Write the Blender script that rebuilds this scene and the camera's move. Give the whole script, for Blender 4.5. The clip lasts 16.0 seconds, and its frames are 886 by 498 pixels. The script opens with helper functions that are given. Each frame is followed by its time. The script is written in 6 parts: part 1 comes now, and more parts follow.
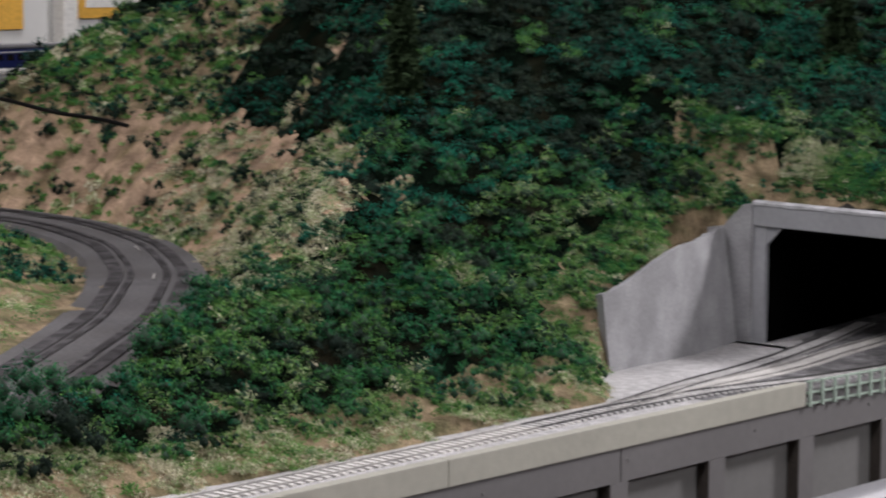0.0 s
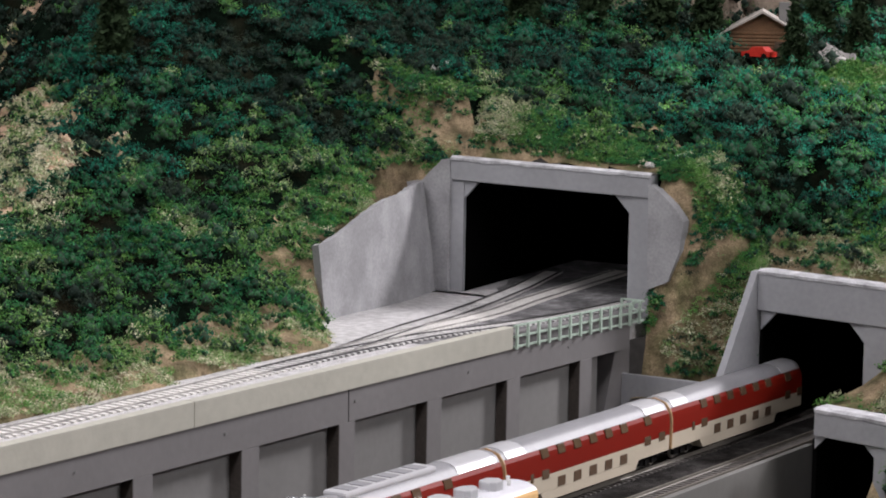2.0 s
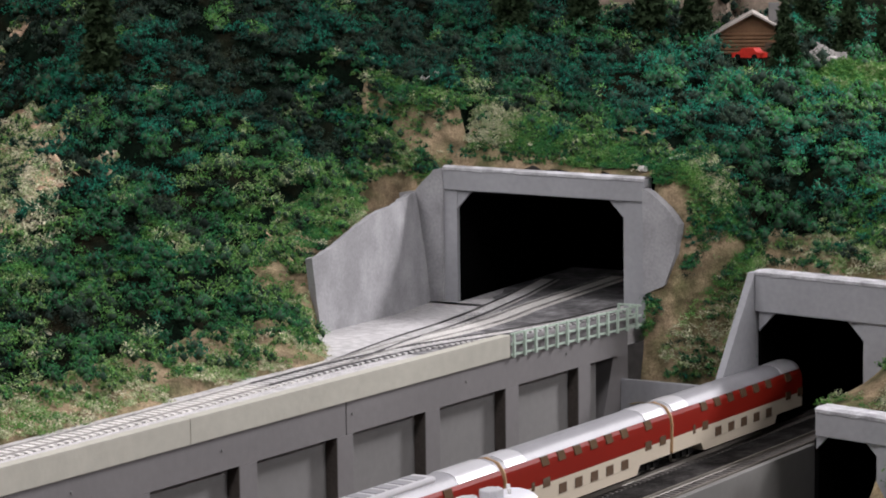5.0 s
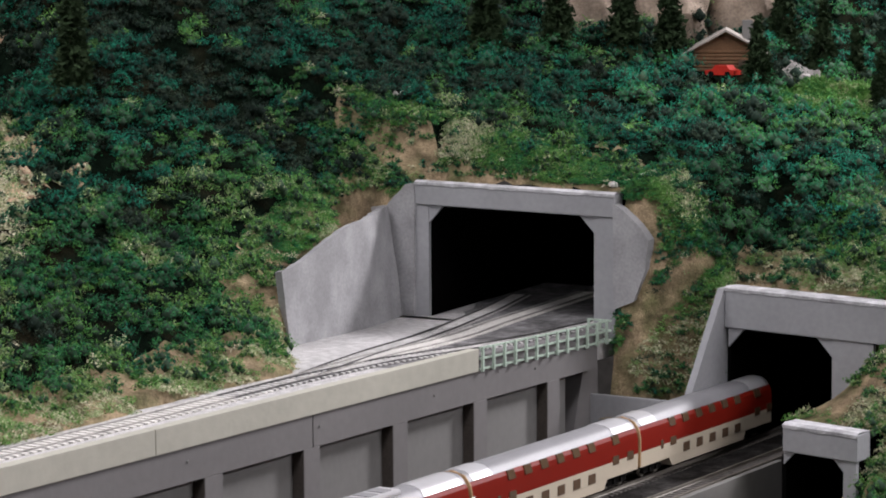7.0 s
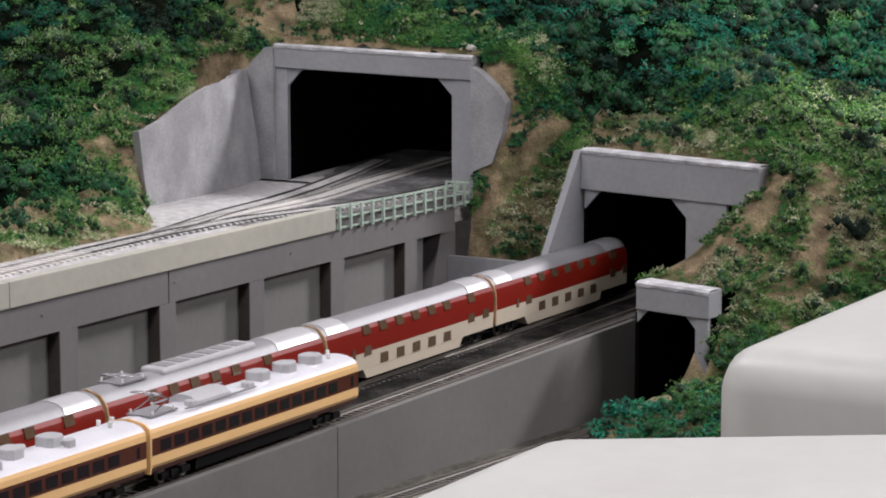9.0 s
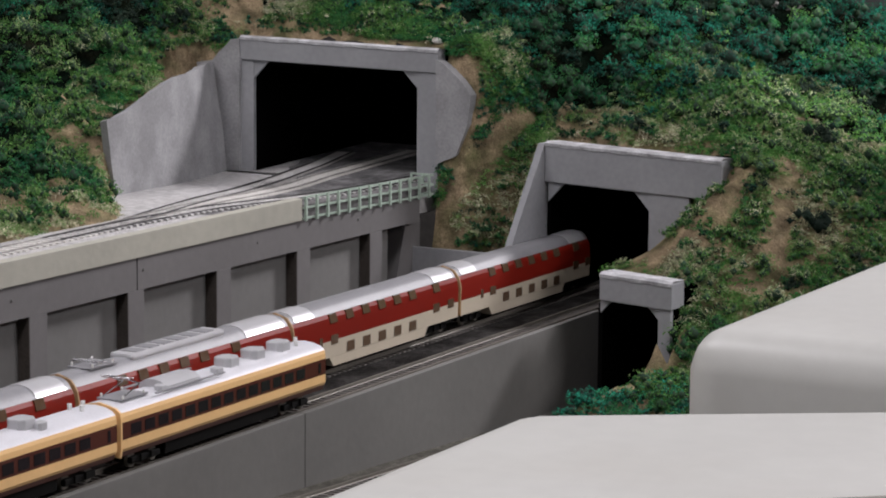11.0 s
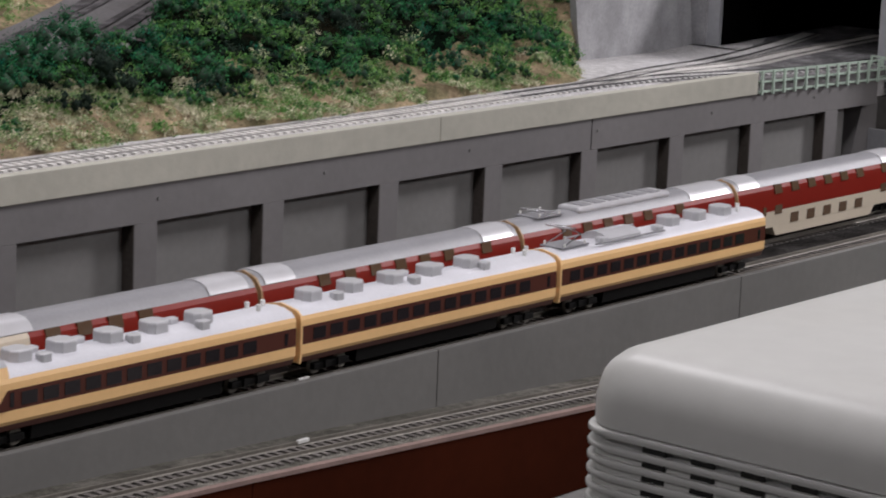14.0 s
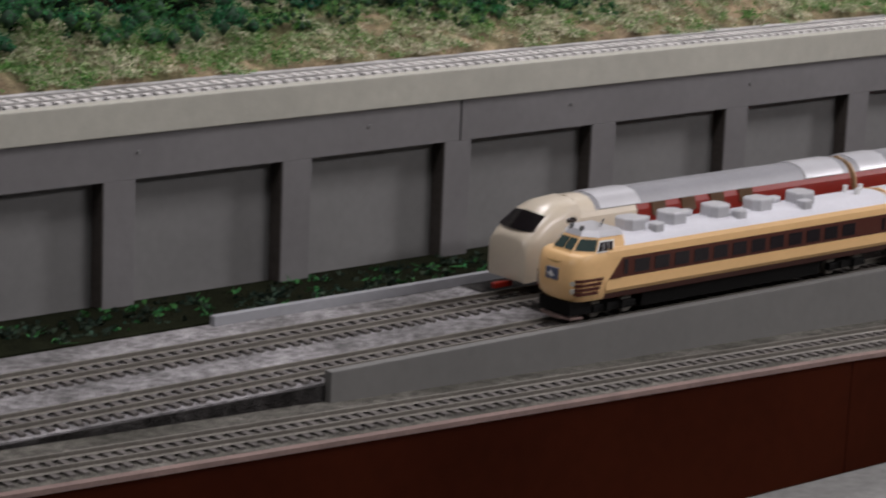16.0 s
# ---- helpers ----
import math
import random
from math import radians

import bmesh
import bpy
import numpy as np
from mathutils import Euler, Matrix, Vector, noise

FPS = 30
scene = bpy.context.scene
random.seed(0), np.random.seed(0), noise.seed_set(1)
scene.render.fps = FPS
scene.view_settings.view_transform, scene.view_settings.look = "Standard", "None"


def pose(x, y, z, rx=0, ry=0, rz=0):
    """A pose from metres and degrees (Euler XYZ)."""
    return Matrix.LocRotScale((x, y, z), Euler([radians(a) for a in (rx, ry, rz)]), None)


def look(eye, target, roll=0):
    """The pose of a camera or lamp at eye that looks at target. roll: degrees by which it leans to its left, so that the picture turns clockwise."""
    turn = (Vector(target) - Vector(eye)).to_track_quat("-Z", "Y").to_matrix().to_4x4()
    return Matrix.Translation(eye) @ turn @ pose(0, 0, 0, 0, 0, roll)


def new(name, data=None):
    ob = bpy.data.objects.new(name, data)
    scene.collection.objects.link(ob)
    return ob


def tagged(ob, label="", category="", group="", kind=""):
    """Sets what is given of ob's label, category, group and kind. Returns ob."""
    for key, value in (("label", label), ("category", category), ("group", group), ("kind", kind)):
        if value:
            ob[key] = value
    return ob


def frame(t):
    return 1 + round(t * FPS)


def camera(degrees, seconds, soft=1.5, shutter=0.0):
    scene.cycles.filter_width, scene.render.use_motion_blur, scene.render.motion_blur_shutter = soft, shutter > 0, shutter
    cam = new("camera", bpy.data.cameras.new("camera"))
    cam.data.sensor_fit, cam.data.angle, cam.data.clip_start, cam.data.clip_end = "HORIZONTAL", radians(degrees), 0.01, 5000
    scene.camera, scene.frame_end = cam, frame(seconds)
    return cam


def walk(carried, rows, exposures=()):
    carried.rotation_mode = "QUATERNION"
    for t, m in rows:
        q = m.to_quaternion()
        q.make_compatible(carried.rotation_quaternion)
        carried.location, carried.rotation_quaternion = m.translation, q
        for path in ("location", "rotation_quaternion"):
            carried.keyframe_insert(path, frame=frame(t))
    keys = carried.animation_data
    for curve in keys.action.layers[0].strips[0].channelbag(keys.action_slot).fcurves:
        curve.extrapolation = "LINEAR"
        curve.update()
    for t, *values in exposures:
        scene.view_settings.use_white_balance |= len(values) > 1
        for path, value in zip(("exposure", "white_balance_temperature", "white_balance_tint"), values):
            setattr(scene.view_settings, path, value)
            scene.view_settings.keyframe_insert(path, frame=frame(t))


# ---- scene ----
# ---- camera and its walk ----
cam = camera(19.0, 16.0, soft=1.9, shutter=0.4)
PATH = [
    (0, look((-1.4190, -1.1749, 0.3974), (-0.0686, -0.0026, 0.1926), 0.44)),
    (0.5, look((-1.4906, -1.1538, 0.3957), (-0.0630, -0.0771, 0.1889), 0.37)),
    (1, look((-1.5308, -1.1453, 0.3962), (-0.0575, -0.1328, 0.1859), 0.49)),
    (1.5, look((-1.5396, -1.1635, 0.3975), (-0.0379, -0.1952, 0.1801), 0.56)),
    (2, look((-1.5500, -1.1609, 0.3966), (-0.0437, -0.2016, 0.1715), 1.02)),
    (2.5, look((-1.5548, -1.1570, 0.3993), (-0.0507, -0.1934, 0.1776), 1.29)),
    (3, look((-1.5504, -1.1525, 0.3907), (-0.0460, -0.1880, 0.1753), -0.12)),
    (3.5, look((-1.5484, -1.1557, 0.3900), (-0.0452, -0.1893, 0.1748), -0.55)),
    (4, look((-1.5434, -1.1506, 0.3869), (-0.0372, -0.1888, 0.1719), -0.72)),
    (6.5, look((-1.5350, -1.1725, 0.3940), (-0.0227, -0.2192, 0.1831), -0.36)),
    (7, look((-1.5338, -1.1740, 0.3854), (-0.0200, -0.2211, 0.1841), -0.30)),
    (7.5, look((-1.5289, -1.1863, 0.3836), (-0.0061, -0.2483, 0.1807), -0.23)),
    (8, look((-1.5385, -1.1863, 0.3678), (0.0017, -0.2818, 0.1450), 0.05)),
    (8.5, look((-1.5386, -1.1963, 0.3609), (0.0052, -0.3099, 0.0943), 0.09)),
    (11, look((-1.5626, -1.1979, 0.3520), (0.0014, -0.3497, 0.0795), 0.53)),
    (11.5, look((-1.5717, -1.1911, 0.3439), (-0.0318, -0.3164, 0.0217), 0.53)),
    (12, look((-1.5833, -1.1978, 0.3477), (-0.0684, -0.2859, 0.0111), 0.88)),
    (12.5, look((-1.5778, -1.2193, 0.3415), (-0.1026, -0.2446, 0.0043), 1.33)),
    (13, look((-1.5586, -1.2611, 0.3400), (-0.1521, -0.1901, 0.0013), 1.47)),
    (13.5, look((-1.5784, -1.2699, 0.3395), (-0.1911, -0.1748, -0.0014), 1.78)),
    (14, look((-1.6113, -1.2733, 0.3431), (-0.2429, -0.1582, -0.0094), 2.35)),
    (14.5, look((-1.6370, -1.2648, 0.3360), (-0.2784, -0.1418, -0.0290), 2.54)),
    (15, look((-1.6725, -1.2487, 0.3290), (-0.3872, -0.0482, -0.0541), 2.11)),
    (15.5, look((-1.6919, -1.2289, 0.3088), (-0.4825, 0.0474, -0.0753), 2.47)),
    (16, look((-1.6959, -1.2384, 0.3144), (-0.5538, 0.0906, -0.0972), 2.43)),
]
walk(cam, PATH, exposures=[(0.0, -0.52), (1.5, -0.20), (4.0, -0.14), (8.5, -0.20), (11.0, -0.52), (12.5, -0.58), (15.0, -0.62), (16.0, -0.62)])

# ---- world and lights ----
world = bpy.data.worlds.new("room_air")
scene.world = world
world.use_nodes = True
world.node_tree.nodes["Background"].inputs[0].default_value = (0.75, 0.8, 0.85, 1)
world.node_tree.nodes["Background"].inputs[1].default_value = 0.012


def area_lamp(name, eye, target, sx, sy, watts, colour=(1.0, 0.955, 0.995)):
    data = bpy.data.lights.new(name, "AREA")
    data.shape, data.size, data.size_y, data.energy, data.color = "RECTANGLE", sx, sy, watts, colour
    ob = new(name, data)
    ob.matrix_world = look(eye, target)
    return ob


# Overhead lights, out of view, placed by the shadows they throw.
area_lamp("unseen_light", (0.75, -3.1, 1.6), (0.35, -0.1, 0), 1.4, 0.3, 54)
area_lamp("unseen_light", (2.5, -1.14, 1.6), (0.7, -0.05, 0), 0.4, 0.4, 109)
# Overhead lamps added to lift the hilltop and the left bank.
area_lamp("unseen_light", (0.9, 0.8, 1.6), (0.9, 0.7, 0), 1.0, 0.4, 4)
area_lamp("unseen_light", (-0.3, 0.65, 1.6), (-0.1, 0.55, 0), 1.0, 0.4, 22)
# Fill lamp below ceiling height, added to brighten the appliance's side.
area_lamp("unseen_light", (-3.0, -0.50, 1.4), (-0.4, -0.8, 0), 1.0, 0.5, 15)
# Overhead light that the bright train roofs point to.
area_lamp("unseen_light", (-0.75, -0.75, 1.6), (-0.7, -0.2, 0), 0.8, 0.3, 17)
# Fill lamp added to brighten the white wall and its posters.
area_lamp("unseen_light", (1.4, 1.9, 1.6), (1.7, 2.6, 0.3), 1.0, 0.4, 16)

# ---- materials ----


def material(name, colour, rough=0.6, metal=0.0, vary=0.25, scale=60.0, fine=0.15, bump=0.0, bump_scale=400.0, spec=0.5, second=None, mix_scale=12.0, mix_at=0.5, mix_width=0.12, coat=0.0, deep=0.002):
    """A surface with grain at two scales; second blends in by large soft blotches."""
    m = bpy.data.materials.new(name)
    m.use_nodes = True
    nt = m.node_tree
    bsdf = nt.nodes["Principled BSDF"]
    bsdf.inputs["Roughness"].default_value, bsdf.inputs["Metallic"].default_value = rough, metal
    bsdf.inputs["Specular IOR Level"].default_value = spec
    bsdf.inputs["Coat Weight"].default_value = coat
    bsdf.inputs["Coat Roughness"].default_value = 0.12
    geo = nt.nodes.new("ShaderNodeNewGeometry")

    def noise_node(s, detail=4.0):
        n = nt.nodes.new("ShaderNodeTexNoise")
        n.inputs["Scale"].default_value, n.inputs["Detail"].default_value = s, detail
        nt.links.new(geo.outputs["Position"], n.inputs["Vector"])
        return n.outputs["Fac"]

    def mixed(fac, a, b, kind="MIX"):
        x = nt.nodes.new("ShaderNodeMix")
        x.data_type, x.blend_type = "RGBA", kind
        for sock, v in ((x.inputs[0], fac), (x.inputs[6], a), (x.inputs[7], b)):
            if isinstance(v, bpy.types.NodeSocket):
                nt.links.new(v, sock)
            elif isinstance(v, (int, float)):
                sock.default_value = v
            else:
                sock.default_value = (*v, 1)
        return x.outputs[2]

    def ramp(fac, lo, hi):
        r = nt.nodes.new("ShaderNodeMapRange")
        r.inputs[1].default_value, r.inputs[2].default_value = lo, hi
        nt.links.new(fac, r.inputs[0])
        return r.outputs[0]

    base = colour
    if second:
        base = mixed(ramp(noise_node(mix_scale, 5.0), mix_at - mix_width, mix_at + mix_width), colour, second)
    dark, light = (1 - vary,) * 3, (1 + vary * 0.6,) * 3
    base = mixed(1.0, base, mixed(ramp(noise_node(scale), 0.3, 0.7), dark, light), "MULTIPLY")
    if fine:
        base = mixed(1.0, base, mixed(ramp(noise_node(scale * 14, 2.0), 0.3, 0.7), (1 - fine,) * 3, (1 + fine,) * 3), "MULTIPLY")
    nt.links.new(base, bsdf.inputs["Base Color"])
    if bump:
        b = nt.nodes.new("ShaderNodeBump")
        b.inputs["Strength"].default_value, b.inputs["Distance"].default_value = bump, deep
        nt.links.new(noise_node(bump_scale, 6.0), b.inputs["Height"])
        nt.links.new(b.outputs[0], bsdf.inputs["Normal"])
    return m


CONCRETE = material("grey_painted_board", (0.162, 0.156, 0.156), 0.75, vary=0.12, scale=9, fine=0.04, bump=0.1, bump_scale=150)
PANEL = material("grey_recessed_board", (0.178, 0.176, 0.171), 0.75, vary=0.10, scale=11, fine=0.04, bump=0.08, bump_scale=150)
CREAM = material("cream_painted_parapet", (0.42, 0.41, 0.35), 0.7, vary=0.10, scale=7, fine=0.05, bump=0.1, bump_scale=200)
PORTAL = material("grey_portal_paint", (0.305, 0.31, 0.325), 0.75, vary=0.12, scale=14, fine=0.05, bump=0.1, bump_scale=120)
# Portal board, darkened for the weaker light low at the front.
FRONT_WALL = material("dimmed_grey_board", (0.158, 0.155, 0.146), 0.7, vary=0.12, scale=8, fine=0.04, bump=0.1, bump_scale=150)
PLASTER = material("rough_grey_plaster", (0.32, 0.32, 0.33), 0.9, vary=0.28, scale=26, fine=0.10, bump=0.45, bump_scale=55)
WHITE_PLASTER = material("pale_plaster_floor", (0.48, 0.48, 0.50), 0.9, vary=0.45, scale=60, fine=0.15, bump=0.8, bump_scale=180)
BALLAST = material("grey_ballast", (0.38, 0.365, 0.37), 0.95, spec=0.1, vary=0.5, scale=190, fine=0.45, bump=1.0, bump_scale=900, second=(0.22, 0.212, 0.21), mix_scale=24)
FRONT_BALLAST = material("dull_olive_ballast", (0.19, 0.18, 0.158), 0.95, spec=0.1, vary=0.45, scale=170, fine=0.4, bump=1.0, bump_scale=800, second=(0.105, 0.10, 0.085), mix_scale=18)
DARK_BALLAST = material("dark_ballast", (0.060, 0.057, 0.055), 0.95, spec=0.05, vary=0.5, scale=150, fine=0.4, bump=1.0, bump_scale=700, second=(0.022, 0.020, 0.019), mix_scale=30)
PALE_BALLAST = material("pale_ballast", (0.52, 0.51, 0.51), 0.95, vary=0.25, scale=120, fine=0.2, bump=0.8, bump_scale=700)
PALE_SLEEPER = material("pale_concrete_sleeper", (0.66, 0.64, 0.61), 0.9, vary=0.15, scale=60)
SLEEPER = material("weathered_sleeper", (0.14, 0.128, 0.12), 0.9, spec=0.2, vary=0.35, scale=150)
BED = material("grey_track_bed", (0.13, 0.127, 0.127), 0.95, spec=0.1, vary=0.4, scale=200, fine=0.3, bump=1.0, bump_scale=900)
DUST_BED = material("dusty_track_bed", (0.43, 0.42, 0.41), 0.95, spec=0.1, vary=0.4, scale=200, fine=0.3, bump=1.0, bump_scale=900)
GREY_SLEEPER = material("grey_concrete_sleeper", (0.60, 0.59, 0.58), 0.9, vary=0.3, scale=90)
DARK_RAIL = material("dark_grey_rail", (0.10, 0.098, 0.098), 0.55, metal=0.3, vary=0.3, scale=60)
GREY_BED = material("grey_turnout_ballast", (0.30, 0.295, 0.30), 0.95, spec=0.1, vary=0.4, scale=120, fine=0.3, bump=1.0, bump_scale=800, second=(0.15, 0.147, 0.15), mix_scale=26)
LIGHT_RAIL = material("dusty_pale_rail", (0.38, 0.37, 0.355), 0.6, metal=0.2, vary=0.25, scale=60)
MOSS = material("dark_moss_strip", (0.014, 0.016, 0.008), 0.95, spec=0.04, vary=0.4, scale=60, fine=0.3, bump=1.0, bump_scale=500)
RAIL = material("dull_nickel_rail", (0.19, 0.175, 0.15), 0.62, metal=0.25, vary=0.2, scale=30)
# Colour for the shade on the recess sides.
RECESS_SHADE = material("recess_shade_brown", (0.075, 0.065, 0.058), 0.8, spec=0.1, vary=0.2, scale=30)
RED_GIRDER = material("dark_red_fascia", (0.038, 0.0080, 0.0032), 0.85, spec=0.02, vary=0.22, scale=8, fine=0.06)
LIP = material("pinkish_grey_lip", (0.22, 0.15, 0.13), 0.8, vary=0.2, scale=40)
EARTH = material("sandy_earth", (0.33, 0.25, 0.158), 0.95, spec=0.15, vary=0.55, scale=52, fine=0.35, bump=1.0, bump_scale=75, second=(0.12, 0.115, 0.055), mix_scale=34, mix_at=0.52, deep=0.006)
# Leaf flock coloured near black to give the shade under shrubs.
UNDERGROWTH_SHADE = material("shaded_leaf_flock", (0.0045, 0.0085, 0.0055), 1.0, spec=0.0, vary=0.4, scale=50, fine=0.4, bump=1.0, bump_scale=400, second=(0.014, 0.013, 0.008), mix_scale=24, mix_at=0.6)
CLIFF = material("tan_cliff", (0.47, 0.33, 0.23), 0.95, spec=0.1, vary=0.5, scale=34, fine=0.3, bump=1.0, bump_scale=60, deep=0.007, second=(0.25, 0.2, 0.1), mix_scale=22, mix_at=0.6)
ROAD = material("grey_asphalt", (0.13, 0.125, 0.13), 0.9, vary=0.25, scale=18, fine=0.2, second=(0.08, 0.075, 0.075), mix_scale=9)
# Black stands in for the darkness inside the tunnels.
UNLIT_TUNNEL = material("unlit_tunnel_lining", (0.003, 0.003, 0.003), 1.0, spec=0.0, vary=0.2, scale=20)
FENCE = material("pale_green_fence", (0.42, 0.52, 0.44), 0.6, vary=0.12, scale=60)
CASE = material("grey_plastic_case", (0.62, 0.62, 0.595), 0.38, vary=0.05, scale=6, fine=0.02, bump=0.03, bump_scale=500, second=(0.60, 0.595, 0.565), mix_scale=9, mix_at=0.6)
ROOM = material("white_room_wall", (0.62, 0.62, 0.60), 0.8, vary=0.06, scale=3, fine=0.02)
# Kept dark so the room's other walls and ceiling bounce little light.
DIM_ROOM = material("dim_brown_grey_wall", (0.10, 0.095, 0.09), 0.9, spec=0.1, vary=0.1, scale=3)
FLOOR = material("dark_room_floor", (0.05, 0.048, 0.045), 0.8, vary=0.2, scale=5)
BOARD = material("grey_shelf_board", (0.24, 0.24, 0.23), 0.7, vary=0.1, scale=10)
CHROME = material("brushed_metal_strip", (0.6, 0.6, 0.62), 0.25, metal=0.9, vary=0.1, scale=20)

# ---- builders ----


def thing(name, label, category, group="", at=(0, 0, 0), kind=""):
    ob = new(name)
    ob.empty_display_size = 0.01
    ob.location = at
    return tagged(ob, label, category, group, kind)


def part(name, bm, mat, parent=None, label="", smooth=False, crease=0.7):
    me = bpy.data.meshes.new(name)
    bmesh.ops.recalc_face_normals(bm, faces=bm.faces)
    bm.to_mesh(me)
    bm.free()
    me.materials.append(mat)
    if smooth:
        me.shade_smooth()
        me.set_sharp_from_angle(angle=crease)
    ob = new(name, me)
    if parent:
        ob.parent = parent
    if label:
        ob["label"] = label
    return ob


def box(bm, x0, x1, y0, y1, z0, z1, bevel=0.0):
    vs = [bm.verts.new((x, y, z)) for x in (x0, x1) for y in (y0, y1) for z in (z0, z1)]
    fs = [bm.faces.new([vs[i] for i in f]) for f in ((0, 1, 3, 2), (4, 6, 7, 5), (0, 4, 5, 1), (2, 3, 7, 6), (0, 2, 6, 4), (1, 5, 7, 3))]
    if bevel:
        es = list({e for f in fs for e in f.edges})
        bmesh.ops.bevel(bm, geom=es, offset=bevel, segments=2, affect="EDGES", profile=0.5)
    return bm


def boxed(*a, **k):
    return box(bmesh.new(), *a, **k)


def prism(bm, outline, axis, a, b):
    """Extrudes a flat outline of pairs along an axis from a to b."""
    def place(p, d):
        return {"x": (d, p[0], p[1]), "y": (p[0], d, p[1]), "z": (p[0], p[1], d)}[axis]
    lo, hi = ([bm.verts.new(place(p, d)) for p in outline] for d in (a, b))
    n = len(outline)
    bm.faces.new(lo)
    bm.faces.new(hi[::-1])
    for i in range(n):
        bm.faces.new((lo[i], lo[(i + 1) % n], hi[(i + 1) % n], hi[i]))
    return bm


def soup(name, verts, faces, mat, kind="stuff", label="", category="", tone=None):
    """One mesh of many small pieces from arrays."""
    me = bpy.data.meshes.new(name)
    verts, faces = np.asarray(verts, np.float32), np.asarray(faces, np.int32)
    n, k = faces.shape
    me.vertices.add(len(verts))
    me.vertices.foreach_set("co", verts.ravel())
    me.loops.add(n * k)
    me.loops.foreach_set("vertex_index", faces.ravel())
    me.polygons.add(n)
    me.polygons.foreach_set("loop_start", np.arange(0, n * k, k, dtype=np.int32))
    if tone is not None:
        at = me.attributes.new("tone", "FLOAT", "POINT")
        at.data.foreach_set("value", np.asarray(tone, np.float32))
    me.update(calc_edges=True)
    me.materials.append(mat)
    return tagged(new(name, me), label, category, "", kind)


# ---- the lay of the land ----
RAIL_Z, YARD_Z, DECK_Z = -0.070, -0.0755, 0.032
RED_Y, YELLOW_Y, NEAR_Y = -0.103, -0.1645, -0.222
PITCH = 0.1267


def near_z(x):
    """Railhead of the sloping track in front."""
    return -0.0765 - 0.035 * (x + 0.97) - 0.012 * max(0.0, x + 0.45)


def smooth(a, b, v):
    t = min(1.0, max(0.0, (v - a) / (b - a)))
    return t * t * (3 - 2 * t)


def road_x(y):
    u = y - 0.33
    return -0.11 + 1.42 * u - 0.78 * u * u


def road_off(x, y):
    """Distance to the right of the road's middle line."""
    slope = 1.42 - 1.56 * (y - 0.33)
    return (x - road_x(y)) / math.sqrt(1 + slope * slope)


ROAD_Z = 0.080


def deck_z(x):
    """Height of the upper deck, which dips towards its tunnel."""
    return 0.0325 + 0.0110 * smooth(0.58, 0.25, x)


def foot_y(x):
    """Where the bank behind the upper track begins."""
    return 0.054 + 0.014 * smooth(-0.15, 0.18, x) + 0.098 * smooth(0.20, 0.345, x)


def wing_y(x):
    """Plan of the plaster wing wall, which bows back towards the portal."""
    return 0.165 + 0.21 * (x - 0.349) + 0.016 * smooth(0.46, 0.56, x) - 0.026 * smooth(0.56, 0.612, x)


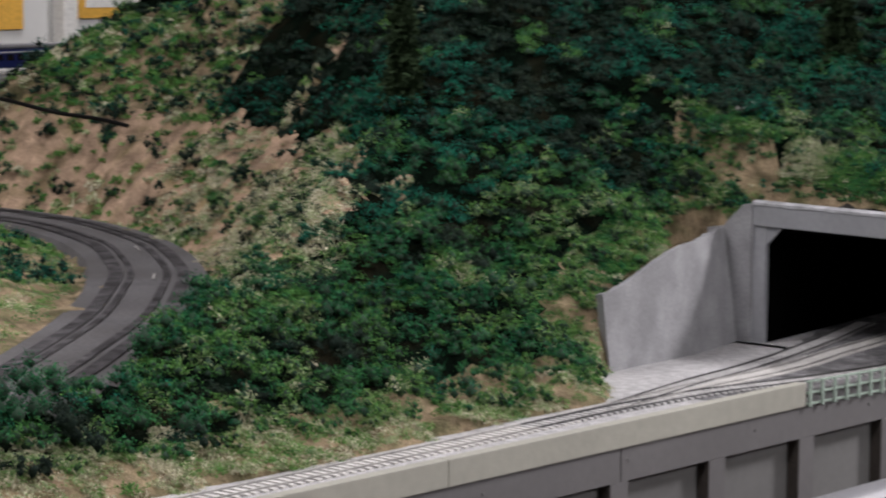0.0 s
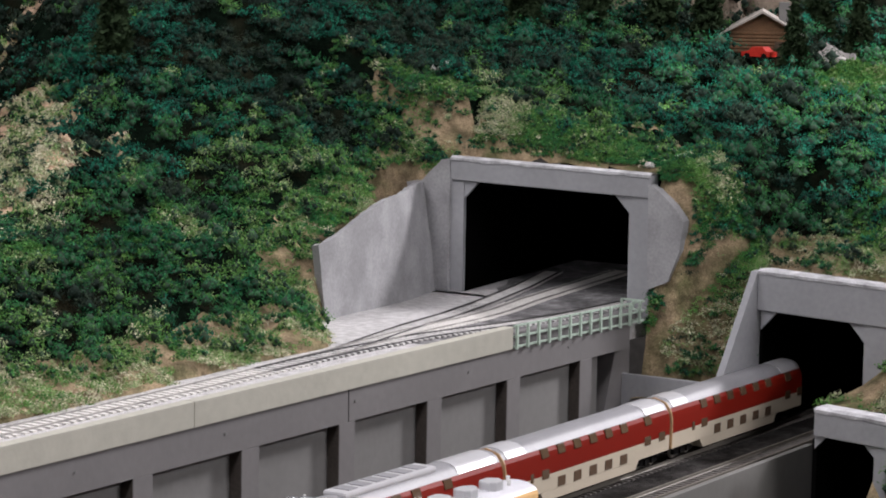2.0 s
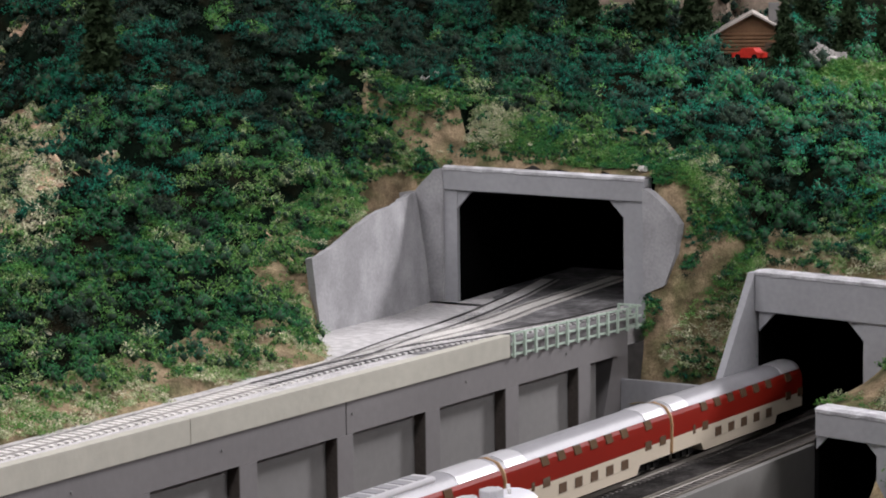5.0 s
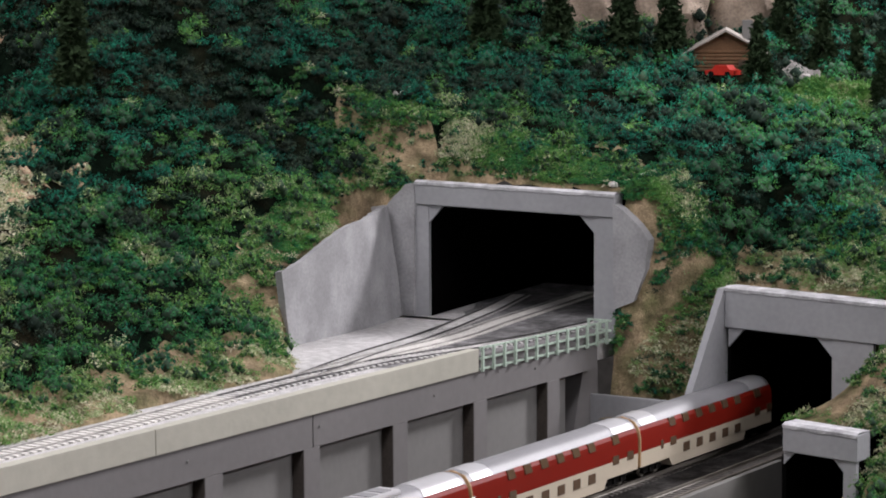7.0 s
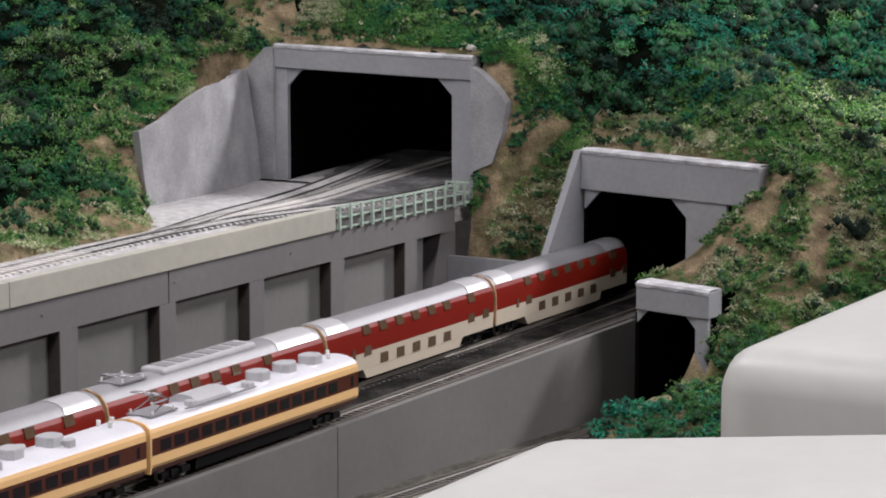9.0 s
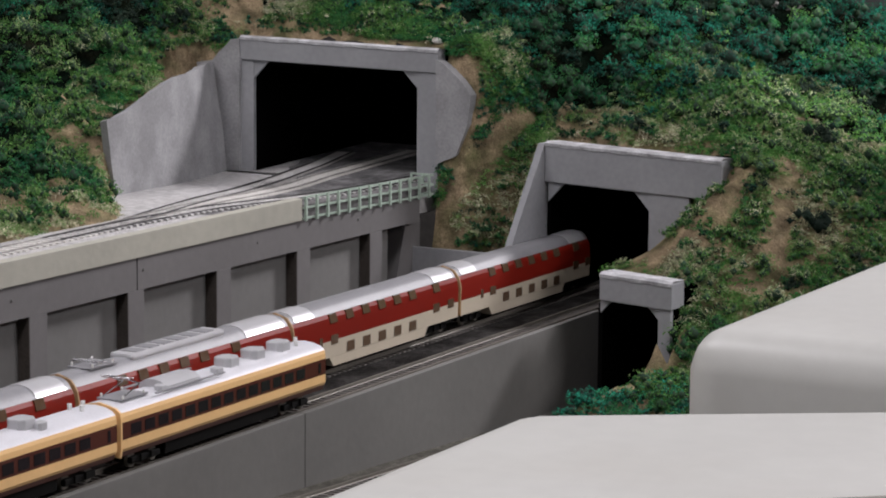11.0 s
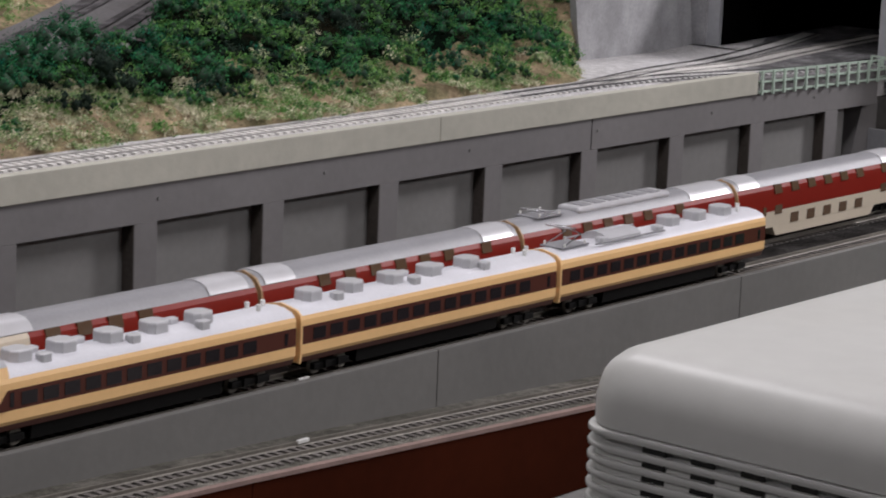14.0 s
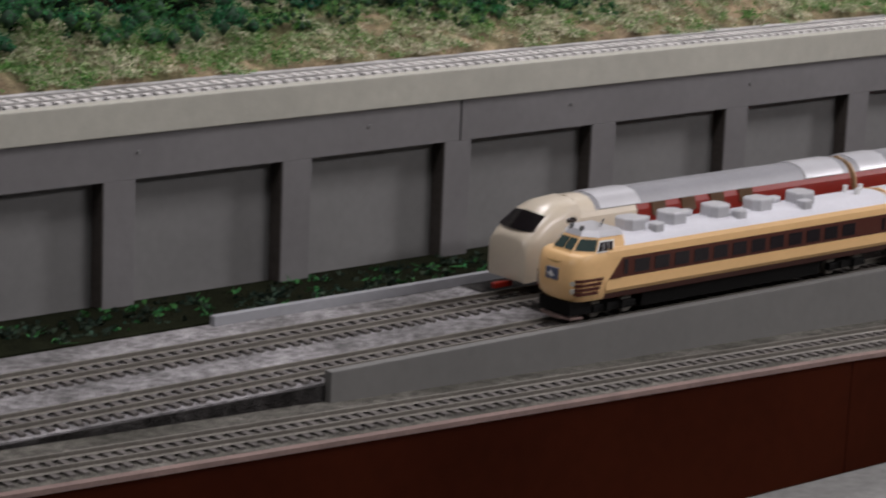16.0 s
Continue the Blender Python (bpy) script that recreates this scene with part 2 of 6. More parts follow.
def hill_z(x, y):
    """Height of the scenery, without its fine roughness."""
    off = road_off(x, y)
    side = ROAD_Z + ((1.05 + 0.9 * smooth(0.40, 0.22, y)) * max(0.0, off - 0.062) if off > 0 else 0.22 * max(0.0, -off - 0.07))
    across = (x + 1.419) * 0.773 - (y + 1.175) * 0.635
    side = min(side, 0.217 + 0.53 * max(0.0, across) - 0.3 * max(0.0, 1.4 - y) * smooth(0.35, 0.1, across) * smooth(0.7, 1.0, y) - 1.2 * max(0.0, y - 1.42))
    foot = foot_y(x)
    bank = 0.0445 - 0.009 * smooth(0.25, 0.345, x) + (0.36 + 0.19 * smooth(0.0, 0.25, x)) * max(0.0, y - foot)
    if x > 0.20 and y > 0.02:
        back = wing_y(max(x, 0.349)) + 0.020 + 0.030 * smooth(0.48, 0.57, x) * smooth(0.63, 0.615, x)
        if y < back and 0.349 < x < 0.62:
            return 0.02
        behind = 0.092 + 0.26 * (min(x, 0.6) - 0.36) + 0.62 * max(-0.06, y - back)
        bank += (max(bank, behind) - bank) * smooth(0.20, 0.352, x) if y > foot else 0.0
    bank = min(bank, side)
    # shoulder over the tunnels, facing along the line
    top = 0.164 + 0.12 * (x - 0.66) + 0.25 * max(0.0, y) + 0.35 * min(0.0, y + 0.02)
    top += 0.45 * max(0.0, y - 0.42) * smooth(0.75, 1.0, x) - 0.8 * max(0.0, x - 1.22) * smooth(0.16, 0.04, y)
    over = 0.075 + 0.50 * (x - 0.70)
    shelf = -0.026 + smooth(0.550, 0.655, x) * (-0.012 + 0.95 * (-0.195 - y))
    face = -0.095 + 0.80 * (x - 0.49) - 0.9 * max(0.0, -0.296 - y)
    s = smooth(0.67, 0.71, x) if y < -0.2 else 1.0
    w = smooth(-0.276, -0.302, y)
    lower = (shelf * (1 - s) + over * s) * (1 - w) + min(face, over + 0.02) * w
    lower += (top - lower) * smooth(-0.095, -0.03, y)
    front = min(top, lower)
    base, half = -0.2, 0.020
    if x < 0.62 and y > 0.02:
        return bank if y > foot else 0.02
    if y > -0.09:
        edge = 0.668 - 0.03 * smooth(-0.075, -0.03, y)
        if 0.0 < y < 0.212:
            if x < 0.632 + 0.116 * (0.207 - y):
                return -0.2
            edge, half, base = 0.660, 0.025, 0.152
        elif x > 0.59:
            base = -0.085 if y < -0.045 else -0.050
    elif y > -0.203:
        edge, half = 0.705, 0.012
        if x > 0.688:
            base = 0.064
    elif y > -0.29:
        edge, half = 0.552, 0.008
    else:
        edge, half = 0.49, 0.016
    if -0.43 < y < -0.25 and x > 0.26 and (x < 0.50 or y < -0.298):
        base = -0.168 + 0.066 * smooth(0.27, 0.40, x) * smooth(-0.250, -0.275, y) * smooth(-0.43, -0.36, y)
    rise = smooth(edge - half, edge + half, x)
    shoulder = front * rise + base * (1 - rise)
    if x < 0.62 and y > 0.02:
        return bank if y > foot else 0.02
    return max(bank, min(shoulder, side) if y > 0.4 else shoulder) if y > 0.2 else shoulder

# ---- ground and room ----
tagged(part("floor", boxed(-4, 5, -4, 4, -0.92, -0.9), FLOOR), "dark floor of the exhibition room", "floor", kind="structure")
tagged(part("wall_north", boxed(-4, 5, 2.6, 2.7, -0.9, 1.7), ROOM), "white wall of the exhibition room", "wall", kind="structure")
tagged(part("wall_east", boxed(4.0, 4.1, -4, 2.6, -0.9, 1.7), DIM_ROOM), "dim wall of the exhibition room", "wall", kind="structure")
tagged(part("wall_south", boxed(-4, 5, -4.1, -4, -0.9, 1.7), DIM_ROOM), "dim wall of the exhibition room", "wall", kind="structure")
tagged(part("wall_west", boxed(-4.1, -4, -4, 2.7, -0.9, 1.7), DIM_ROOM), "dim wall of the exhibition room", "wall", kind="structure")
tagged(part("ceiling", boxed(-4, 5, -4, 2.7, 1.7, 1.75), DIM_ROOM), "dim ceiling of the exhibition room", "ceiling", kind="structure")


def strip(bm, xs, left, right):
    """A ribbon of quads between two edges given as functions of x."""
    a = [bm.verts.new(left(x)) for x in xs]
    b = [bm.verts.new(right(x)) for x in xs]
    for i in range(len(xs) - 1):
        bm.faces.new((a[i], a[i + 1], b[i + 1], b[i]))
    return bm


XS = [-1.9 + 0.1 * i for i in range(33)]
yard = bmesh.new()
box(yard, -1.9, -0.668, -0.183, 0.03, -0.12, YARD_Z)
tagged(part("ground", yard, BALLAST), "grey ballast ground of the rail yard", "ground", kind="structure")
# Dark ballast from the train noses on, darkened further for their shade.
tagged(part("ground", boxed(-0.668, 1.4, -0.183, 0.03, -0.12, YARD_Z + 0.0005), DARK_BALLAST), "dark ballast under the trains, their shade added to its colour", "ground", kind="structure")
front = bmesh.new()
strip(front, XS, lambda x: (x, -0.183, near_z(x) - 0.005), lambda x: (x, -0.2435, near_z(x) - 0.005))
strip(front, XS, lambda x: (x, -0.2435, near_z(x) - 0.005), lambda x: (x, -0.2435, near_z(x) - 0.05))
tagged(part("ground", front, FRONT_BALLAST), "grey ballast of the sloping front track", "ground", kind="structure")
upper = bmesh.new()
DX = [-1.9 + 0.05 * i for i in range(54)]
strip(upper, DX, lambda x: (x, 0.0100, deck_z(x)), lambda x: (x, 0.24, deck_z(x)))
strip(upper, DX, lambda x: (x, 0.0100, deck_z(x)), lambda x: (x, 0.0100, 0.004))
tagged(part("ground", upper, PALE_BALLAST), "pale ballast deck of the upper track", "ground", kind="structure")
mouth = bmesh.new()
MX = [0.27 + 0.03 * i for i in range(22)]
# Widens inside the tunnel so its grey darkens the unlit floor.
strip(mouth, MX, lambda x: (x, 0.0125, deck_z(x) + 0.0003), lambda x: (x, min(0.235, 0.040 + 0.27 * (x - 0.27) + 0.3 * max(0.0, x - 0.56) + 0.006 * math.sin(x * 41) + 0.003 * math.sin(x * 97)), deck_z(x) + 0.0003))
tagged(part("ground", mouth, GREY_BED), "grey ballast round the turnouts at the tunnel mouth", "ground", kind="structure")
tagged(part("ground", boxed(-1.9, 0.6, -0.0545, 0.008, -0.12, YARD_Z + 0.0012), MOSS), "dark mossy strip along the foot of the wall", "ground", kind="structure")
tagged(part("ground", boxed(-1.9, -0.8684, -0.1848, -0.1832, -0.12, YARD_Z - 0.0008), DARK_BALLAST), "dark edge of the yard above the front track", "ground", kind="structure")
tagged(part("table_top", boxed(-1.9, 1.4, -0.34, -0.242, -0.2, -0.170), BOARD), "grey board under the layout's edge", "ledge", kind="structure")
tagged(part("trim", boxed(-1.9, 1.4, -0.352, -0.3405, -0.186, -0.166, bevel=0.002), CHROME), "shiny metal edging of the board", "trim", kind="structure")

# ---- the retaining wall ----
wall = thing("wall_retaining", "grey retaining wall with recessed panels and a cream parapet", "wall", kind="structure")
WALL_END = 0.60
part("wall_back", boxed(-1.9, WALL_END - 0.06, 0.0120, 0.0130, -0.1, 0.026), PANEL, wall)
joints = [0.139 - 6 * PITCH * i for i in range(4)]
for i, x1 in enumerate([WALL_END] + joints):
    x0 = (joints + [-1.9])[i]
    part("frieze", boxed(x0 + 0.0008, x1 - 0.0008, 0.0, 0.0119, 0.0, 0.026), CONCRETE, wall)
for k in range(-14, 6):
    x1 = k * PITCH
    if k < 5:
        part("pilaster", boxed(x1, x1 + 0.0217, 0.0, 0.0119, -0.1, -0.0002, bevel=0.0003), CONCRETE, wall)
    p1 = min(x1 - 0.0005, 0.558)
    part("panel", boxed(x1 - PITCH + 0.0222, p1, 0.0110, 0.0119, -0.1, -0.0004), PANEL, wall)
# Dark strips paint the shade on each recess side turned from the light.
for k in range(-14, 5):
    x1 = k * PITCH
    part("reveal_shade", boxed(x1 - 0.0007, x1 - 0.0002, 0.0003, 0.0108, -0.1, -0.0006), RECESS_SHADE, wall)
part("end_face", prism(bmesh.new(), [(0.559, -0.1), (0.5925, -0.0003), (0.62, -0.0003), (0.62, -0.1)], "y", 0.0110, 0.2), CONCRETE, wall)
for x0, x1 in ((-1.9, -1.38), (-1.3795, -0.0605), (-0.06, 0.385)):
    part("parapet", boxed(x0, x1, -0.0022, 0.0075, 0.0262, 0.0458, bevel=0.0006), CREAM, wall, "cream painted parapet")
for k in range(-3, 10):
    bm = bmesh.new()
    bmesh.ops.create_cone(bm, cap_ends=True, segments=10, radius1=0.0014, radius2=0.0010, depth=0.0012, matrix=Matrix.Translation((-0.021 - 0.1685 * k, -0.0004, 0.0155)) @ Matrix.Rotation(math.pi / 2, 4, "X"))
    part("drain_plug", bm, PANEL, wall)
part("deck_edge", prism(bmesh.new(), [(0.3855, 0.0262), (0.612, 0.0262), (0.612, 0.0335), (0.50, 0.0355), (0.3855, 0.0395)], "y", 0.0, 0.012), CONCRETE, wall)

# ---- pale green fence on the wall's end ----
fence = thing("fence", "pale green metal railing on the end of the retaining wall", "fence")
for i in range(13):
    x = 0.388 + 0.0185 * i
    dip = 0.0048 * (x - 0.388) / 0.23
    part("post", boxed(x, x + 0.0022, -0.0045, -0.0023, 0.0258 - dip, 0.0472 - dip), FENCE, fence)
for z in (0.0272, 0.0362, 0.0454):
    part("rail", prism(bmesh.new(), [(0.3865, z), (0.622, z - 0.0048), (0.622, z - 0.0030), (0.3865, z + 0.0018)], "y", -0.0023, -0.001), FENCE, fence)
for y in (0.008, 0.02):
    part("post", boxed(0.6195, 0.6215, y, y + 0.002, 0.0215, 0.0424), FENCE, fence)
for z in (0.0224, 0.0314, 0.0406):
    part("rail", boxed(0.6215, 0.6228, -0.002, 0.022, z, z + 0.0018), FENCE, fence)

# ---- low walls ----
front_wall = thing("wall_front", "low grey wall between the yard and the sloping track", "wall", kind="structure")
ends = [-0.868, -0.281, 0.085, 0.60]
for x0, x1 in zip(ends, ends[1:]):
    part("wall_slab", boxed(x0 + 0.0004, x1 - 0.0004, -0.189, -0.1832, -0.2, -0.0682, bevel=0.0005), FRONT_WALL, front_wall)
kerb = thing("kerb", "low grey kerb wall beside the rear yard track", "kerb", kind="structure")
part("kerb_slab", boxed(-0.851, 0.58, -0.0600, -0.0555, -0.085, -0.0697, bevel=0.0004), PORTAL, kerb)
girder = thing("girder_fascia", "dark red fascia board along the front track", "fascia", kind="structure")
gj = [-1.9, -1.15, -0.52, 0.1, 0.52]
for x0, x1 in zip(gj, gj[1:]):
    part("fascia_panel", prism(bmesh.new(), [(x0 + 0.0004, -0.1695), (x1 - 0.0004, -0.1695), (x1 - 0.0004, near_z(x1) - 0.0075), (x0 + 0.0004, near_z(x0) - 0.0075)], "y", -0.2475, -0.2442), RED_GIRDER, girder)
    part("fascia_lip", prism(bmesh.new(), [(x0, near_z(x0) - 0.0072), (x1, near_z(x1) - 0.0072), (x1, near_z(x1) - 0.0045), (x0, near_z(x0) - 0.0045)], "y", -0.2485, -0.2436), LIP, girder)

# ---- tracks ----
GAUGE = 0.0175


def rail_between(bm, path, z_of, tall=1.0):
    """A rail of T-like section along a plan path."""
    section = ((-0.0012, 0.0), (0.0012, 0.0), (0.0004, 0.0008), (0.0006, 0.0022), (0.0006, 0.0030), (-0.0006, 0.0030), (-0.0006, 0.0022), (-0.0004, 0.0008))
    rings = []
    for i, (x, y) in enumerate(path):
        a, b = path[max(0, i - 1)], path[min(len(path) - 1, i + 1)]
        d = Vector((b[0] - a[0], b[1] - a[1])).normalized()
        rings.append([bm.verts.new((x - d.y * s, y + d.x * s, z_of(x) + h * tall)) for s, h in section])
    for r, q in zip(rings, rings[1:]):
        for j in range(8):
            bm.faces.new((r[j], r[(j + 1) % 8], q[(j + 1) % 8], q[j]))
    return bm


def along(path, step):
    """Points and headings at even steps along a path."""
    out, left = [], 0.0
    for (ax, ay), (bx, by) in zip(path, path[1:]):
        n = math.hypot(bx - ax, by - ay)
        while left < n:
            out.append((ax + (bx - ax) * left / n, ay + (by - ay) * left / n, math.atan2(by - ay, bx - ax)))
            left += step
        left -= n
    return out


def track(name, label, path, z_of, sleeper_mat, step=0.0075, length=0.031, width=0.0034, rail_mat=RAIL, proud=0.0011, bed=None, tall=1.0):
    """z_of gives the height of the sleepers' foot."""
    t = thing(name, label, "railway track", kind="structure")
    for side in (-1, 1):
        shifted = []
        for i, (x, y) in enumerate(path):
            a, b = path[max(0, i - 1)], path[min(len(path) - 1, i + 1)]
            d = Vector((b[0] - a[0], b[1] - a[1])).normalized()
            shifted.append((x - d.y * side * GAUGE / 2, y + d.x * side * GAUGE / 2))
        part("rail", rail_between(bmesh.new(), shifted, lambda x: z_of(x) + 0.0012 * tall, tall), rail_mat, t)
    if bed:
        bm = bmesh.new()
        last = None
        for i, (x, y) in enumerate(path):
            a, c = path[max(0, i - 1)], path[min(len(path) - 1, i + 1)]
            d = Vector((c[0] - a[0], c[1] - a[1])).normalized()
            pair = [bm.verts.new((x - d.y * s, y + d.x * s, z_of(x) + 0.0002)) for s in (-0.0125, 0.0125)]
            if last:
                bm.faces.new((*last, *pair[::-1]))
            last = pair
        part("ballast_bed", bm, bed, t, "dark ballast between the sleepers")
    base = boxed(-width / 2, width / 2, -length / 2, length / 2, -0.002, proud)
    first = part("sleeper", base, sleeper_mat, t)
    spots = along(path, step)
    for i, (x, y, turn) in enumerate(spots):
        ob = first if i == 0 else new("sleeper", first.data)
        ob.parent = t
        ob.matrix_basis = pose(x + random.uniform(-0.0004, 0.0004), y, z_of(x), 0, 0, math.degrees(turn) + random.uniform(-1.5, 1.5))
    return t


def line(x0, x1, y, n=16):
    return [(x0 + (x1 - x0) * i / n, y) for i in range(n + 1)]


track("track", "yard track with dark sleepers under the red train", line(-1.5, 0.85, RED_Y), lambda x: YARD_Z + 0.0004, SLEEPER, 0.0082)
track("track", "yard track with dark sleepers under the cream train", line(-1.5, 0.85, YELLOW_Y), lambda x: YARD_Z + 0.0004, SLEEPER, 0.0082)
track("track", "sloping front track with dark sleepers", line(-1.5, 0.66, NEAR_Y, 40), lambda x: near_z(x) - 0.0048, SLEEPER, 0.0082)
def deck(x):
    return deck_z(x) + 0.0005


track("track", "upper track with pale concrete sleepers", [(-1.5, 0.0310), (-1.2, 0.0310), (-0.9, 0.0310), (-0.7, 0.0312), (-0.5, 0.0315), (-0.3, 0.0325), (-0.15, 0.034), (0.0, 0.0370), (0.1, 0.041), (0.2, 0.0470), (0.28, 0.0555), (0.36, 0.066), (0.44, 0.079), (0.52, 0.095), (0.6, 0.112), (0.72, 0.128), (0.85, 0.145)], deck, PALE_SLEEPER, 0.0085, 0.029, 0.0044, LIGHT_RAIL, 0.0009, DUST_BED, 0.5)
track("track", "branch of the upper track beside the railing", [(0.08, 0.0400), (0.14, 0.0415), (0.20, 0.0415), (0.305, 0.0370), (0.42, 0.033), (0.545, 0.033), (0.66, 0.030), (0.85, 0.02)], lambda x: deck_z(x) + 0.0007, GREY_SLEEPER, 0.0085, 0.0245, 0.0036, DARK_RAIL, 0.0009, BED, 0.5)
track("track", "branch of the upper track curving to the tunnel wall", [(0.20, 0.0470), (0.26, 0.059), (0.35, 0.081), (0.452, 0.107), (0.567, 0.138), (0.68, 0.165), (0.8, 0.20)], lambda x: deck_z(x) + 0.0006, GREY_SLEEPER, 0.0085, 0.0245, 0.0036, DARK_RAIL, 0.0009, BED, 0.5)

# ---- tunnel mouths ----


def portal(name, label, at, turn, width, top, foot, beam, left, right, over, thick, depth, cut=0.014, lean=0.0):
    """Frame in a local plane: y runs to the left of the line of sight. left, right: posts; over: how far the beam passes the right post; lean: how far the beam drops to the right."""
    t = thing(name, label, "tunnel portal")
    t.matrix_world = pose(*at, 0, 0, turn)

    def under(y):
        return top - beam + lean * y / width

    bm = prism(bmesh.new(), [(-width, top - lean), (0, top), (0, under(0)), (-width, under(-width))], "x", 0, thick)
    bmesh.ops.bevel(bm, geom=bm.edges[:], offset=0.0008, segments=2, affect="EDGES", profile=0.5)
    part("lintel", bm, PORTAL, t)
    smear = bmesh.new()
    last = None
    for i in range(41):
        y = -width * i / 40
        z = top + lean * y / width
        w = 0.5 + 0.5 * noise.noise(Vector((y * 70, at[0] * 9, 2.0)))
        row = [smear.verts.new((x, y, z + h)) for x, h in ((-0.0007, -0.0012 - 0.0022 * w), (-0.0007, 0.0004), (0.004, 0.0016 + 0.001 * w), (thick, 0.0006))]
        if last:
            for k in range(3):
                smear.faces.new((last[k], last[k + 1], row[k + 1], row[k]))
        last = row
    part("plaster_smear", smear, WHITE_PLASTER, t, "pale plaster crumbs along the top")
    y0, y1 = -width + over + right, -left
    for a, b in ((y1, -0.0005), (-width + over, y0)):
        if b - a > 0.003:
            bm = prism(bmesh.new(), [(a, foot), (b, foot), (b, under(b) - 0.0003), (a, under(a) - 0.0003)], "x", 0.0018, 0.0075)
            part("post", bm, PORTAL, t)
    for y, s in ((y1, -1), (y0, 1)):
        z = under(y + s * cut) - 0.0004
        part("corner_brace", prism(bmesh.new(), [(y, z), (y + s * cut, z), (y, z - cut * 1.1)], "x", 0.0030, 0.0068), PORTAL, t)
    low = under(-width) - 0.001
    # The lining's black colour makes the mouths read as unlit.
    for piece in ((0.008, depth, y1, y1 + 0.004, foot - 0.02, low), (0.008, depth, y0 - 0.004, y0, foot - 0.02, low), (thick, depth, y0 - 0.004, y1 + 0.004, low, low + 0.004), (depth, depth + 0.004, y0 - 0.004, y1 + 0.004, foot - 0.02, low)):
        part("lining", boxed(*piece), UNLIT_TUNNEL, t, "tunnel lining coloured black for the darkness inside")
    return t


A_TURN = math.degrees(math.atan2(0.023, 0.198))
portal("tunnel_portal", "grey concrete portal of the upper tunnel", (0.6127, 0.2095, 0), A_TURN, 0.2085, 0.1635, 0.020, 0.0215, 0.0140, 0.0215, 0.0, 0.020, 0.5, cut=0.0150, lean=0.0055)
portal("tunnel_portal", "grey concrete portal of the double yard tunnel", (0.669, -0.096, 0), 0, 0.180, 0.073, -0.09, 0.0365, 0.003, 0.040, 0.032, 0.028, 0.5, cut=0.016, lean=0.006)
portal("tunnel_portal", "small grey concrete portal of the front track", (0.517, -0.2265, 0), 0, 0.0690, -0.0200, -0.18, 0.0230, 0.0, 0.0115, 0.0015, 0.028, 0.45, cut=0.010, lean=0.0035)

# plaster wings: one bowed sheet that leans back towards the portal
wing = thing("wing_wall", "rough grey plaster wing wall beside the upper tunnel", "wall", kind="structure")


def wing_top(u):
    """Height of the wing wall's ragged upper edge along its length."""
    z = 0.110 + 0.026 * smooth(0.0, 0.62, u) + 0.003 * smooth(0.62, 1.0, u)
    return z + 0.0016 * noise.noise(Vector((u * 22, 1.0, 0.0))) + 0.0008 * noise.noise(Vector((u * 60, 3.0, 0.0)))


bm = bmesh.new()
fronts, backs = [], []
for i in range(49):
    u = i / 48
    bx = 0.343 + 0.268 * u
    by = wing_y(0.349) + 0.21 * (bx - 0.349)
    tx, ty = 0.322 + 0.284 * u, 0.1595 + 0.0605 * u + 0.016 * smooth(0.6, 1.0, u)
    col, rear = [], []
    for k in range(15):
        q = k / 14
        z = 0.018 + (wing_top(u) - 0.018) * q
        x, y = bx + (tx - bx) * q, by + (ty - by) * q
        bump = 0.0016 * noise.noise(Vector((x * 30, z * 30, 0.0))) + 0.0006 * noise.noise(Vector((x * 110, z * 110, 4.0)))
        col.append(bm.verts.new((x, y + bump, z)))
        rear.append(bm.verts.new((x + 0.002, y + 0.009, z - (0.002 if k == 14 else 0))))
    fronts.append(col)
    backs.append(rear)
for a, b, c, d in zip(fronts, fronts[1:], backs, backs[1:]):
    for k in range(14):
        bm.faces.new((a[k], b[k], b[k + 1], a[k + 1]))
        bm.faces.new((c[k], c[k + 1], d[k + 1], d[k]))
    bm.faces.new((a[14], b[14], d[14], c[14]))
for a, c in ((fronts[0], backs[0]), (fronts[-1], backs[-1])):
    for k in range(14):
        bm.faces.new((a[k], a[k + 1], c[k + 1], c[k]))
part("wing_slab", bm, PLASTER, wing, smooth=True, crease=0.9)


def plaster_sheet(outline, x0, thick, label):
    """A trowelled sheet with a ragged outline of (y, z), facing down the line."""
    ring = []
    n = len(outline)
    for i in range(n):
        (ya, za), (yb, zb) = outline[i], outline[(i + 1) % n]
        for k in range(6):
            y, z = ya + (yb - ya) * k / 6, za + (zb - za) * k / 6
            w = noise.noise(Vector((y * 90, z * 90, x0)))
            ring.append((y + 0.0012 * w, z + 0.0012 * noise.noise(Vector((y * 80, z * 80, 5.0)))))
    sheet = prism(bmesh.new(), ring, "x", x0, x0 + thick)
    part("wing_slab", sheet, PLASTER, wing, label)


plaster_sheet([(0.2090, 0.022), (0.2090, 0.1625), (0.2190, 0.1610), (0.2310, 0.1500), (0.2400, 0.1400), (0.2640, 0.1360), (0.2640, 0.022)], 0.6105, 0.012, "plaster patch beside the portal")
plaster_sheet([(0.003, 0.050), (0.003, 0.1500), (-0.006, 0.1455), (-0.023, 0.1320), (-0.034, 0.1170), (-0.031, 0.0900), (-0.020, 0.0600)], 0.6345, 0.012, "plaster patch beside the portal")
part("wing_floor", boxed(0.345, 0.612, 0.115, 0.27, 0.025, 0.0325), WHITE_PLASTER, wing, "pale plaster floor")
bw = thing("wing_wall", "sloping grey wing wall beside the yard tunnel", "wall", kind="structure")
